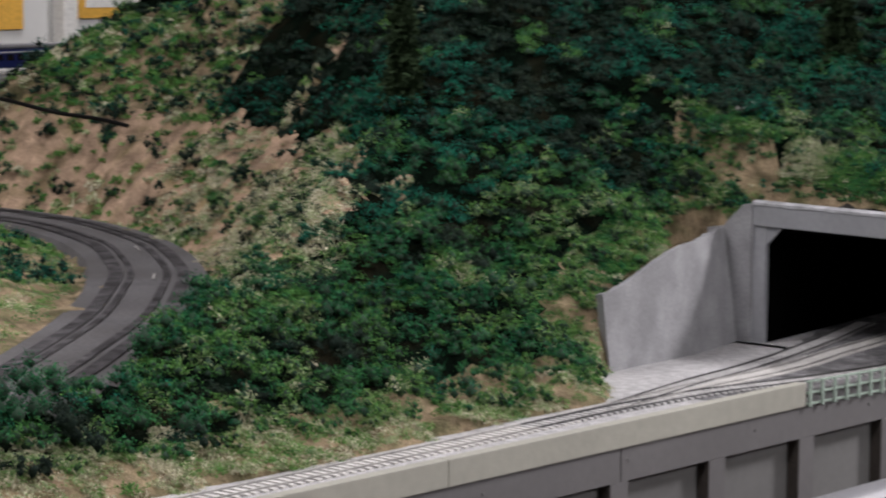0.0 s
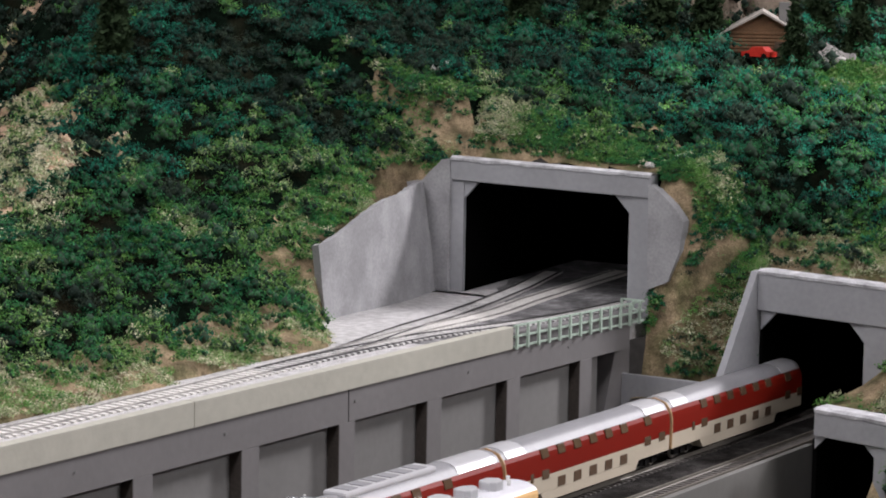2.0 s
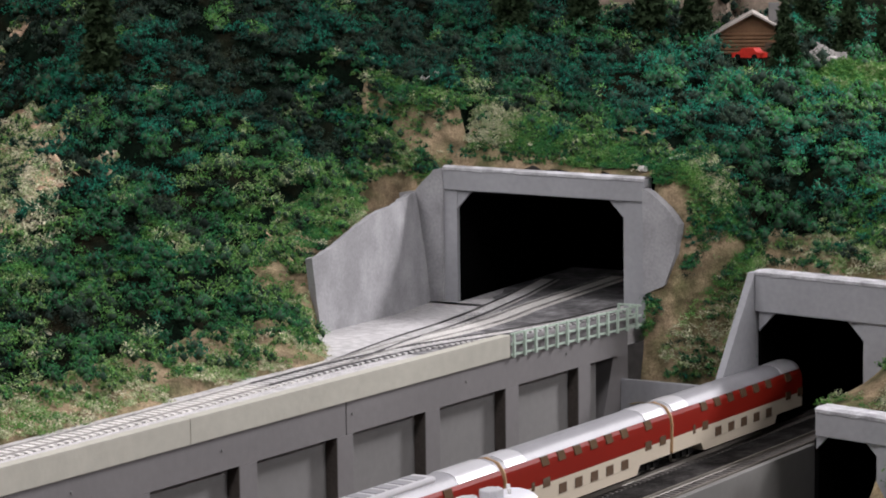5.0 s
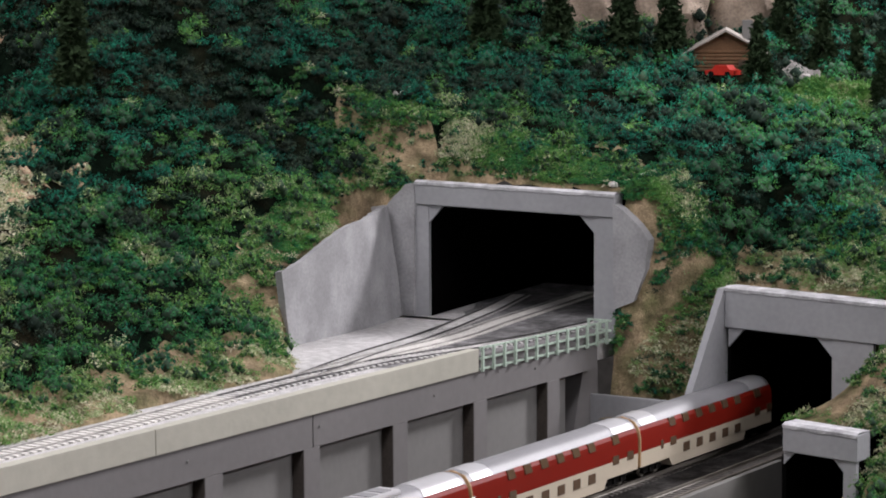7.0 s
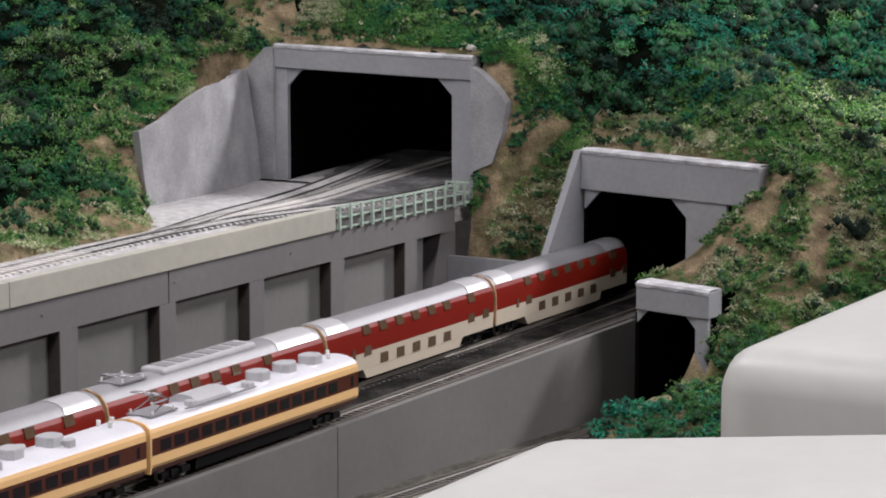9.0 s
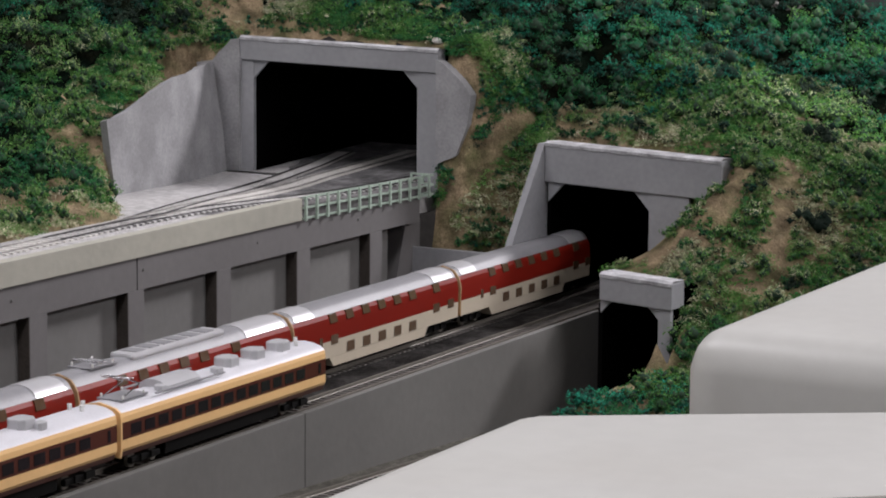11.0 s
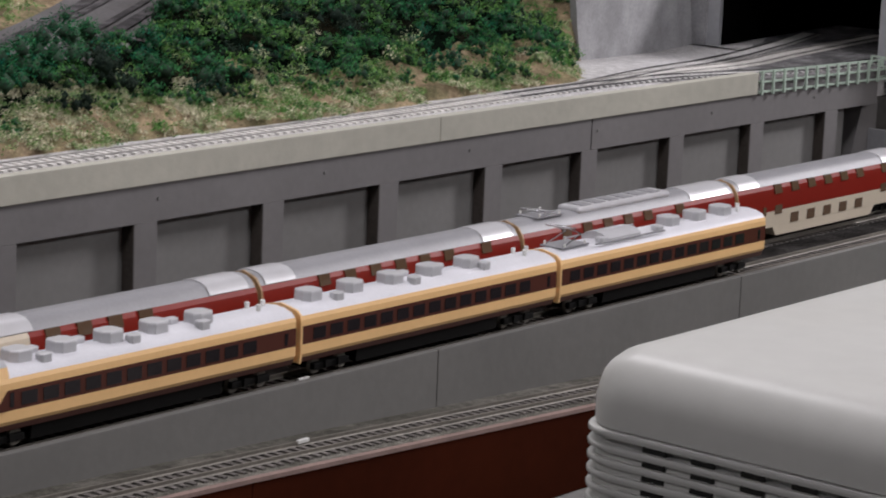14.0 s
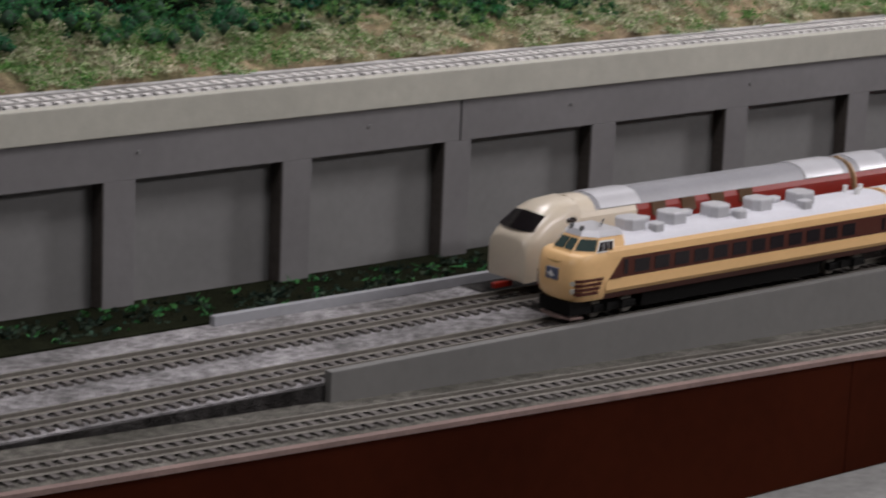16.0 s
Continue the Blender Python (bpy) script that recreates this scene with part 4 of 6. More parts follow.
soup("shrubs", v, f, FOLIAGE, "stuff", "green foam shrubs on the low bank", "shrubs", tone)



def thicket(x, y, z):
    """Dense pale teal shrubs at the foot of the slope beside the front track."""
    if y > -0.252 - 0.25 * max(0.0, 0.33 - x) or (x > 0.40 and y > -0.305):
        return None
    return rng.uniform(0.008, 0.0135), min(0.66, max(0.15, 0.42 + rng.normal(0, 0.10)))


cs, rs, ts = [], [], []
for _ in range(1500):
    x, y = rng.uniform(0.285, 0.60), rng.uniform(-0.43, -0.252)
    z = max(ground_z(x, y), -0.150)
    if z > -0.070 - 0.03 * smooth(0.40, 0.50, x):
        continue
    got = thicket(x, y, z)
    if got:
        cs.append((x, y, z)), rs.append(got[0]), ts.append(got[1])
got = spaced((np.array(cs), rs, ts), 0.40)
v, f, tone = shrub_clumps(*got, 300, 0.0017)
soup("shrubs", v, f, LIT_PALE_FOLIAGE, "stuff", "dense teal foam shrubs at the foot of the slope", "shrubs", tone)

# the ground under the plants, near black for the shade between them
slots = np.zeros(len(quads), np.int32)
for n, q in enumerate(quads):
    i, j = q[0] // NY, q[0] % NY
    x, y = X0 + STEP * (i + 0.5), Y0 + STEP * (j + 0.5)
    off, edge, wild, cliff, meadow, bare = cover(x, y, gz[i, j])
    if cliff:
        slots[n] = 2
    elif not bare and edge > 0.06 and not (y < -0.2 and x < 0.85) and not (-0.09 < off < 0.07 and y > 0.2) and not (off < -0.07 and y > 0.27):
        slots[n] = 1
hill.data.materials.append(UNDERGROWTH_SHADE)
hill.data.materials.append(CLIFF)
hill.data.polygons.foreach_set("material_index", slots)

# ---- the road ----
bm = bmesh.new()
ys = [0.20 + 0.03 * i for i in range(56)]
rows = []
for y in ys:
    slope = 1.42 - 1.56 * (y - 0.33)
    n = Vector((1, -slope)).normalized()
    rows.append([bm.verts.new((road_x(y) + n.x * o, y + n.y * o, ROAD_Z + h)) for o, h in ((-0.066, -0.004), (-0.058, 0.0065), (0.0, 0.008), (0.052, 0.0065), (0.06, -0.004))])
for a, b in zip(rows, rows[1:]):
    for k in range(4):
        bm.faces.new((a[k], a[k + 1], b[k + 1], b[k]))
road = tagged(part("road", bm, ROAD), "worn grey asphalt road curving behind the bank", "road", kind="structure")

TYRE = material("dark_tyre_marks", (0.050, 0.047, 0.049), 0.9, spec=0.1, vary=0.5, scale=50, fine=0.4, second=(0.11, 0.105, 0.11), mix_scale=34, mix_at=0.55)
LINE = material("worn_white_line", (0.55, 0.54, 0.5), 0.9, vary=0.4, scale=80)


def road_band(name, mat, o0, o1, y0, y1, lift):
    bm = bmesh.new()
    last = None
    n = max(2, int((y1 - y0) / 0.02))
    for i in range(n + 1):
        y = y0 + (y1 - y0) * i / n
        slope = 1.42 - 1.56 * (y - 0.33)
        d = Vector((1, -slope)).normalized()
        wob = 0.0012 * math.sin(y * 31)
        pair = [bm.verts.new((road_x(y) + d.x * (o + wob), y + d.y * (o + wob), ROAD_Z + 0.0081 - 0.026 * abs(o) + lift)) for o in (o0, o1)]
        if last:
            bm.faces.new((*last, *pair[::-1]))
        last = pair
    part(name, bm, mat, road)


for o, w in ((-0.034, 0.0065), (-0.020, 0.0030), (0.014, 0.0035), (0.030, 0.0060)):
    road_band("tyre_mark", TYRE, o - w, o + w, 0.21, 1.6, 0.0013)
for y in (0.62, 0.80, 0.98, 1.16):
    road_band("lane_mark", LINE, 0.0015, 0.0028, y, y + 0.030, 0.0018)

# ---- the grey appliances in front ----
def rounded_case(bm, x0, x1, y0, y1, z0, z1, r):
    box(bm, x0, x1, y0, y1, z0, z1)
    es = [e for e in bm.edges if min(v.co.z for v in e.verts) > z1 - 0.001 or abs(e.verts[0].co.z - e.verts[1].co.z) > 0.05]
    bmesh.ops.bevel(bm, geom=es, offset=r, segments=8, affect="EDGES", profile=0.5)
    return bm


def rounded_plan(plan, z0, z1, r):
    """A case of any plan with rounded upper edges and corners."""
    bm = prism(bmesh.new(), plan, "z", z0, z1)
    es = [e for e in bm.edges if min(v.co.z for v in e.verts) > z1 - 0.001 or abs(e.verts[0].co.z - e.verts[1].co.z) > 0.01]
    bmesh.ops.bevel(bm, geom=es, offset=r, segments=8, affect="EDGES", profile=0.5)
    return bm


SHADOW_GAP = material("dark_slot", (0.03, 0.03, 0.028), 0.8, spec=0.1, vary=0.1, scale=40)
INSET = material("taupe_inset_panel", (0.27, 0.26, 0.225), 0.35, vary=0.1, scale=12, fine=0.03)


def appliance():
    t = thing("appliance", "grey plastic appliance case with a louvred side and inset top", "appliance")
    hood = [(-0.788, -0.673), (-0.533, -0.673), (-0.425, -0.835), (-0.425, -1.02), (-0.788, -1.02)]
    part("case", rounded_plan(hood, 0.0730, 0.104, 0.021), CASE, t, "pale grey hood", smooth=True)
    core = [(-0.7868, -0.6745), (-0.5335, -0.6745), (-0.4265, -0.8355), (-0.4265, -1.019), (-0.7868, -1.019)]
    part("core", rounded_plan(core, -0.25, 0.0729, 0.016), CASE, t)
    r, plan = 0.018, []
    for cx, cy, a0 in ((-0.536 - r, -0.672 - r, 0), (-0.789 + r, -0.672 - r, 90), (-0.789 + r, -1.021 + r, 180), (-0.536 - r, -1.021 + r, 270)):
        plan += [(cx + r * math.cos(math.radians(a0 + 15 * i)), cy + r * math.sin(math.radians(a0 + 15 * i))) for i in range(7)]
    bar = prism(bmesh.new(), plan, "z", -0.0015, 0.0013)
    bmesh.ops.bevel(bar, geom=[e for e in bar.edges if abs(e.verts[0].co.z - e.verts[1].co.z) < 1e-6], offset=0.0010, segments=2, affect="EDGES", profile=0.5)
    first = part("louvre", bar, CASE, t, smooth=True)
    for k in range(52):
        ob = first if k == 0 else new("louvre", first.data)
        ob.parent = t
        ob.location = (0, 0, 0.0708 - 0.0058 * k)
    first = part("slot", boxed(-0.7871, -0.7867, -0.0055, 0.0055, -0.0020, 0.0010), SHADOW_GAP, t)
    for c in range(10):
        for k in range(28):
            ob = first if c + k == 0 else new("slot", first.data)
            ob.parent = t
            ob.location = (0, -0.7115 - 0.0228 * c, 0.0684 - 0.0058 * k)
    part("inset_panel", prism(bmesh.new(), [(-0.692, -0.771), (-0.640, -0.831), (-0.560, -0.925), (-0.560, -0.99), (-0.766, -0.99), (-0.766, -0.846)], "z", 0.1036, 0.1044), INSET, t, "taupe inset panel")
    part("handle_strip", boxed(-0.7855, -0.7825, -0.99, -0.857, 0.1000, 0.1045, bevel=0.001), CHROME, t, "shiny metal strip")
    return t


appliance()
rear = thing("appliance", "plain grey plastic appliance case with rounded edges", "appliance")
part("hood", rounded_case(bmesh.new(), -0.337, -0.02, -1.05, -0.670, 0.050, 0.108, 0.022), CASE, rear, smooth=True)
part("base", rounded_case(bmesh.new(), -0.335, -0.022, -1.048, -0.672, -0.25, 0.0495, 0.020), CASE, rear, smooth=True)

# ---- weeds along the foot of the wall ----
cs, rs, ts = [], [], []
for _ in range(900):
    x, y = rng.uniform(-1.3, 0.55), rng.uniform(-0.048, -0.004)
    cs.append((x, y, YARD_Z + 0.001)), rs.append(rng.uniform(0.0025, 0.0060)), ts.append(rng.choice([0.0, 0.03, 0.10, 0.66]))
v, f, tone = leaf_clumps(np.array(cs), rs, ts, 130, 0.0034)
soup("weeds", v, f, FOLIAGE, "stuff", "dark green weeds along the foot of the wall", "weeds", tone)

# ---- trains ----
CREAM_RED = material("ivory_train_paint", (0.62, 0.545, 0.43), 0.3, vary=0.05, scale=20, fine=0.02, coat=0.3)
RED_PAINT = material("deep_red_train_paint", (0.205, 0.012, 0.006), 0.42, vary=0.06, scale=20, fine=0.02, coat=0.03, spec=0.22)
SILVER = material("silver_roof_paint", (0.27, 0.27, 0.285), 0.5, metal=0.1, vary=0.08, scale=30, fine=0.04)
PALE_SILVER = material("bright_roof_cover", (0.55, 0.55, 0.57), 0.32, metal=0.15, fine=0.0, vary=0.05, scale=60, coat=0.3)
SMOKED = material("smoked_brown_glass", (0.115, 0.072, 0.045), 0.12, vary=0.1, scale=40, fine=0.0, spec=0.8)
BLUE_GLASS = material("dark_blue_glass", (0.020, 0.016, 0.018), 0.15, vary=0.15, scale=60, fine=0.0, spec=0.7)
BUFF = material("buff_train_paint", (0.87, 0.555, 0.255), 0.35, vary=0.04, scale=20, fine=0.02, coat=0.25)
MAROON = material("maroon_train_paint", (0.078, 0.019, 0.011), 0.4, vary=0.06, scale=20, fine=0.02, coat=0.2)
UNDER = material("black_underframe", (0.007, 0.0065, 0.006), 0.8, spec=0.12, vary=0.2, scale=60)
TAN = material("tan_gangway", (0.42, 0.27, 0.14), 0.7, vary=0.1, scale=40)
GREEN_GLASS = material("cab_window_glass", (0.05, 0.075, 0.07), 0.06, vary=0.1, scale=60, fine=0.0, spec=0.9)
WHITE = material("white_plastic", (0.75, 0.75, 0.73), 0.4, vary=0.04, scale=30)
LAMP_GLASS = material("lamp_glass", (0.55, 0.52, 0.45), 0.1, vary=0.1, scale=90, spec=0.8)
BADGE = material("gold_badge", (0.45, 0.26, 0.06), 0.35, metal=0.5, vary=0.05, scale=30)
SIGN_BLUE = material("blue_grey_headboard", (0.10, 0.12, 0.19), 0.4, vary=0.1, scale=60)


def shell(parent, name, mat, outline, x0, x1, label="", bevel=0.0):
    """A length of body with the given cross-section of (y, z)."""
    bm = prism(bmesh.new(), outline, "x", x0, x1)
    return part(name, bm, mat, parent, label, smooth=True, crease=0.7 if "roof" in name else 0.25)


def mirrored(half):
    """A closed section from its right half, bottom to top."""
    return [(-y, z) for y, z in half] + [(y, z) for y, z in half[::-1]]


def bogie(parent, x, z=0.0):
    b = part("bogie", boxed(x - 0.017, x + 0.017, -0.0135, 0.0135, 0.004, 0.0085, bevel=0.0008), UNDER, parent, "black bogie frame")
    for dx in (-0.0125, 0.0125):
        for y in (-0.0088, 0.0088):
            bm = bmesh.new()
            bmesh.ops.create_cone(bm, cap_ends=True, segments=18, radius1=0.0056, radius2=0.0050, depth=0.0024, matrix=Matrix.Translation((x + dx, y, 0.0057)) @ Matrix.Rotation(math.pi / 2, 4, "X"))
            part("wheel", bm, RAIL, b, "metal wheel")
    for dx in (-0.006, 0.006):
        part("spring", boxed(x + dx - 0.0016, x + dx + 0.0016, -0.0150, -0.0136, 0.0045, 0.0095), UNDER, b)


def windows(parent, xs, z0, z1, half, width, mat, lean=0.0, both=True):
    """Small panes let into both sides; lean tips their tops inwards."""
    for x in xs:
        for s in (-1, 1):
            bm = bmesh.new()
            y = s * half
            yi = s * (half - lean)
            o = s * (0.0011 if lean else 0.0003)
            quad = [(x - width / 2, y + o, z0), (x + width / 2, y + o, z0), (x + width / 2, yi + o, z1), (x - width / 2, yi + o, z1)]
            f = [bm.verts.new(p) for p in quad]
            k = [bm.verts.new((a, b - s * 0.0024, c)) for a, b, c in quad]
            bm.faces.new(f)
            bm.faces.new(k[::-1])
            for i in range(4):
                bm.faces.new((f[i], f[(i + 1) % 4], k[(i + 1) % 4], k[i]))
            part("window", bm, mat, parent)


RED_SIDE = [(0.0172, 0.0), (0.0180, 0.012), (0.0180, 0.0255)]
RED_BAND = [(0.0180, 0.0256), (0.0180, 0.038), (0.0168, 0.0440), (0.0150, 0.0470)]
RED_ROOF = [(0.0150, 0.0471), (0.0118, 0.0515), (0.0075, 0.0540), (0.0, 0.0550)]


def sleeper_car(at, length, motor=False, nose=False, label=""):
    """Ivory and red sleeping car; its foot is on the rails."""
    t = thing("train_car", label, "train car", "cars of the red train", (at, RED_Y, RAIL_Z))
    x0, x1 = (0.060 if nose else 0.0), length - 0.005
    bx0, bx1 = (0.072 if nose else 0.036), length - 0.041
    low = mirrored([(0.0176, 0.012)] + RED_SIDE[2:])
    shell(t, "body_side", CREAM_RED, low, x0, x1, "ivory lower body")
    if motor:
        for i, w in enumerate((0.022, 0.014, 0.026, 0.018, 0.02)):
            xx = bx0 + 0.026 + 0.030 * i
            part("equipment_box", boxed(xx, xx + w, -0.0145, 0.0145, 0.003, 0.0118, bevel=0.0006), UNDER, t)
    else:
        skirt = bmesh.new()
        prism(skirt, [(bx0 + 0.024, 0.0042), (bx1 - 0.024, 0.0042), (bx1 - 0.018, 0.0119), (bx0 + 0.018, 0.0119)], "y", -0.0176, 0.0176)
        part("skirt", skirt, CREAM_RED, t)
    band0 = 0.108 if nose else x0
    shell(t, "red_band", RED_PAINT, mirrored(RED_BAND), band0, x1, "glossy red upper body")
    shell(t, "roof", SILVER, mirrored(RED_ROOF), 0.075 if nose else x0, x1, "silver roof")
    if nose:
        shell(t, "body_side", CREAM_RED, mirrored(RED_BAND), 0.060, band0 - 0.0003, "ivory upper body")
        shell(t, "roof", CREAM_RED, mirrored(RED_ROOF), 0.062, 0.0747, "ivory cab roof")
        bm = bmesh.new()
        rings = []
        for x, w, z0, z1 in ((0.0176, 0.84, 0.0100, 0.0335), (0.0184, 0.935, 0.009, 0.0362), (0.0210, 0.985, 0.009, 0.0385), (0.029, 1.0, 0.010, 0.0450), (0.037, 1.0, 0.012, 0.0505), (0.047, 1.0, 0.012, 0.0538), (0.0605, 1.0, 0.012, 0.0548)):
            half = [(0.0172, 0.0), (0.0180, 0.2), (0.0180, 0.58), (0.0171, 0.80), (0.0138, 0.94), (0.0070, 1.0)]
            rings.append([bm.verts.new((x, y * w, z0 + (z1 - z0) * q)) for y, q in mirrored(half)])
        for a, b in zip(rings, rings[1:]):
            n = len(a)
            for i in range(n):
                bm.faces.new((a[i], a[(i + 1) % n], b[(i + 1) % n], b[i]))
        bm.faces.new(rings[0])
        bm.faces.new(rings[-1][::-1])
        part("cab_nose", bm, CREAM_RED, t, "rounded ivory cab nose", smooth=True)
        bm = bmesh.new()
        pts = [(0.0200 + 0.004 * (abs(y) / 0.015) ** 3, y, 0.0393) for y in (-0.0150, -0.008, 0.0, 0.008, 0.0150)]
        ups = [(0.0318 + 0.003 * (abs(y) / 0.015) ** 3, y * 0.88, 0.0492 - 0.0018 * (abs(y) / 0.015) ** 2) for y in (-0.0150, -0.008, 0.0, 0.008, 0.0150)]
        a, b = [bm.verts.new(p) for p in pts], [bm.verts.new(p) for p in ups]
        for i in range(4):
            bm.faces.new((a[i], a[i + 1], b[i + 1], b[i]))
        bmesh.ops.solidify(bm, geom=bm.faces[:], thickness=0.0008)
        part("windscreen", bm, BLUE_GLASS, t, "dark curved windscreen", smooth=True)
        for s in (-1, 1):
            bm = bmesh.new()
            bmesh.ops.create_uvsphere(bm, u_segments=16, v_segments=8, radius=1, matrix=Matrix.Translation((0.053, s * 0.0160, 0.0448)) @ Matrix.Rotation(s * 0.45, 4, "X") @ Matrix.Diagonal((0.0062, 0.0014, 0.0034, 1)))
            part("side_window", bm, BLUE_GLASS, t, "oval cab side window", smooth=True)
            part("cab_door", boxed(0.066, 0.072, s * 0.0181 - 0.0003, s * 0.0181 + 0.0003, 0.014, 0.0365), CREAM_RED, t)
            part("door_window", boxed(0.0675, 0.0705, s * 0.0185 - 0.0003, s * 0.0185 + 0.0003, 0.0285, 0.0335), SMOKED, t)
            bm = bmesh.new()
            bmesh.ops.create_cone(bm, cap_ends=True, segments=20, radius1=0.0034, radius2=0.0034, depth=0.0006, matrix=Matrix.Translation((0.090, s * 0.0182, 0.0325)) @ Matrix.Rotation(math.pi / 2, 4, "X"))
            part("emblem", bm, TAN, t, "round tan emblem")
            part("headlight", boxed(0.0185, 0.0225, s * 0.0105 - 0.003, s * 0.0105 + 0.003, 0.0275, 0.0305, bevel=0.0008), LAMP_GLASS, t, "headlight")
        part("coupler", boxed(0.008, 0.022, -0.002, 0.002, 0.004, 0.0075, bevel=0.0006), RED_PAINT, t, "red coupler")
    bogie(t, bx0 - 0.006)
    bogie(t, bx1 + 0.006)
    if motor:
        ups = [0.052 + 0.0262 * i for i in range(5)] + [0.2]
        windows(t, ups, 0.0400, 0.0468, 0.0176, 0.0110, SMOKED, 0.0020)
        windows(t, [0.057 + 0.0252 * i for i in range(6)], 0.0212, 0.0282, 0.0181, 0.0098, SMOKED)
        part("roof_unit", boxed(0.075, 0.195, -0.0105, 0.0105, 0.052, 0.0575, bevel=0.0022), PALE_SILVER, t, "long pale roof unit")
        for i in range(6):
            part("grille", boxed(0.083 + 0.018 * i, 0.095 + 0.018 * i, -0.0075, 0.0075, 0.0574, 0.0581, bevel=0.0002), SILVER, t)
        pantograph(t, 0.040, 0.0545)
    elif nose:
        ups = [0.126 + 0.0257 * i for i in range(4)]
        windows(t, ups, 0.0395, 0.0472, 0.0176, 0.0118, SMOKED, 0.0022)
        windows(t, ups, 0.0135, 0.0222, 0.0179, 0.0118, SMOKED)
    else:
        ups = [0.060 + 0.0262 * i for i in range(6)]
        windows(t, ups + [0.233], 0.0400, 0.0470, 0.0176, 0.0108, SMOKED, 0.0021)
        windows(t, [0.087 + 0.0259 * i for i in range(5)], 0.0130, 0.0212, 0.0179, 0.0118, SMOKED)
        windows(t, [0.061, 0.232, 0.258], 0.0225, 0.0300, 0.0181, 0.0108, SMOKED)
        windows(t, [0.040], 0.0225, 0.0300, 0.0181, 0.0044, SMOKED)
    cover = [(y * 1.03, z + 0.0006) for y, z in RED_ROOF]
    ends = [(x1 - 0.042, x1 - 0.006)] if nose else [(x0 + 0.005, x0 + 0.034), (x1 - 0.040, x1 - 0.006)]
    if motor:
        ends = [(x1 - 0.060, x1 - 0.006)]
    if nose:
        ends.append((0.078, 0.112))
    for a, b in ends:
        shell(t, "roof_cover", PALE_SILVER, mirrored(cover), a, b, "shiny pale roof cover")
    inner = [(0.0135, 0.012), (0.0150, 0.024), (0.0150, 0.042), (0.0110, 0.049), (0.0, 0.051)]
    shell(t, "gangway", TAN, mirrored(inner), x1, length, "tan gangway bellows")
    rim = [(0.0184, 0.0125), (0.0186, 0.0380), (0.0172, 0.0448), (0.0152, 0.0480), (0.0118, 0.0522), (0.0, 0.0556)]
    if not nose:
        shell(t, "end_rim", TAN, mirrored(rim), x0 - 0.0016, x0 - 0.0002, "tan end rim")
    return t


def rod(bm, a, b, r):
    a, b = Vector(a), Vector(b)
    d = b - a
    bmesh.ops.create_cone(bm, cap_ends=True, segments=6, radius1=r, radius2=r, depth=d.length, matrix=Matrix.Translation((a + b) / 2) @ d.to_track_quat("Z", "Y").to_matrix().to_4x4())


def pantograph(parent, x, z, tall=0.0):
    p = part("pantograph", boxed(x - 0.016, x + 0.016, -0.010, 0.010, z, z + 0.0012), SILVER, parent, "silver folded pantograph")
    h = 0.003 + tall
    for s in (-1, 1):
        bm = bmesh.new()
        rod(bm, (x - 0.012, s * 0.008, z + 0.0015), (x + 0.010, s * 0.007, z + h * 0.55 + 0.001), 0.0005)
        rod(bm, (x + 0.010, s * 0.007, z + h * 0.55 + 0.001), (x - 0.006, s * 0.006, z + h + 0.001), 0.0005)
        part("arm", bm, CHROME, p)
        for dx in (-0.012, 0.012):
            bm = bmesh.new()
            rod(bm, (x + dx, s * 0.009, z), (x + dx, s * 0.009, z + 0.0035), 0.0009)
            part("insulator", bm, WHITE, p)
    for dx in (-0.008, -0.004):
        bm = bmesh.new()
        rod(bm, (x + dx, -0.012, z + h + 0.0012), (x + dx, 0.012, z + h + 0.0012), 0.0006)
        part("head_bar", bm, CHROME, p)
    return p


sleeper_car(-0.688, 0.308, nose=True, label="ivory and red sleeping car with a rounded cab nose")
sleeper_car(-0.380, 0.277, label="red and ivory double-deck sleeping car with small windows")
sleeper_car(-0.103, 0.283, motor=True, label="red and ivory sleeping car with a long roof unit and pantograph")
sleeper_car(0.180, 0.277, label="red and ivory double-deck sleeping car with small windows")
sleeper_car(0.457, 0.268, label="red and ivory double-deck sleeping car with small windows")

BUFF_ROOF_PAINT = material("pale_silver_roof_paint", (0.68, 0.68, 0.72), 0.4, metal=0.1, vary=0.06, scale=30, fine=0.03)
BUFF_LOW = [(0.0165, 0.0157), (0.0180, 0.0180), (0.0180, 0.0242)]
BUFF_TOP = [(0.0180, 0.0361), (0.0178, 0.0400), (0.0168, 0.0425)]
BUFF_ROOF = [(0.0168, 0.0426), (0.0140, 0.0452), (0.0080, 0.0472), (0.0, 0.0480)]


def roof_box(parent, x, y, w, d, h, z=0.0472):
    c = min(w, d) * 0.24
    plan = [(x - w / 2, y - d / 2 + c), (x - w / 2 + c, y - d / 2), (x + w / 2 - c, y - d / 2), (x + w / 2, y - d / 2 + c), (x + w / 2, y + d / 2 - c), (x + w / 2 - c, y + d / 2), (x - w / 2 + c, y + d / 2), (x - w / 2, y + d / 2 - c)]
    bm = prism(bmesh.new(), plan, "z", z - 0.002, z + h)
    bmesh.ops.bevel(bm, geom=[e for e in bm.edges if min(v.co.z for v in e.verts) > z + h - 0.0001], offset=h * 0.18, segments=2, affect="EDGES", profile=0.5)
    return part("roof_unit", bm, PALE_SILVER, parent, "silver roof ventilator")


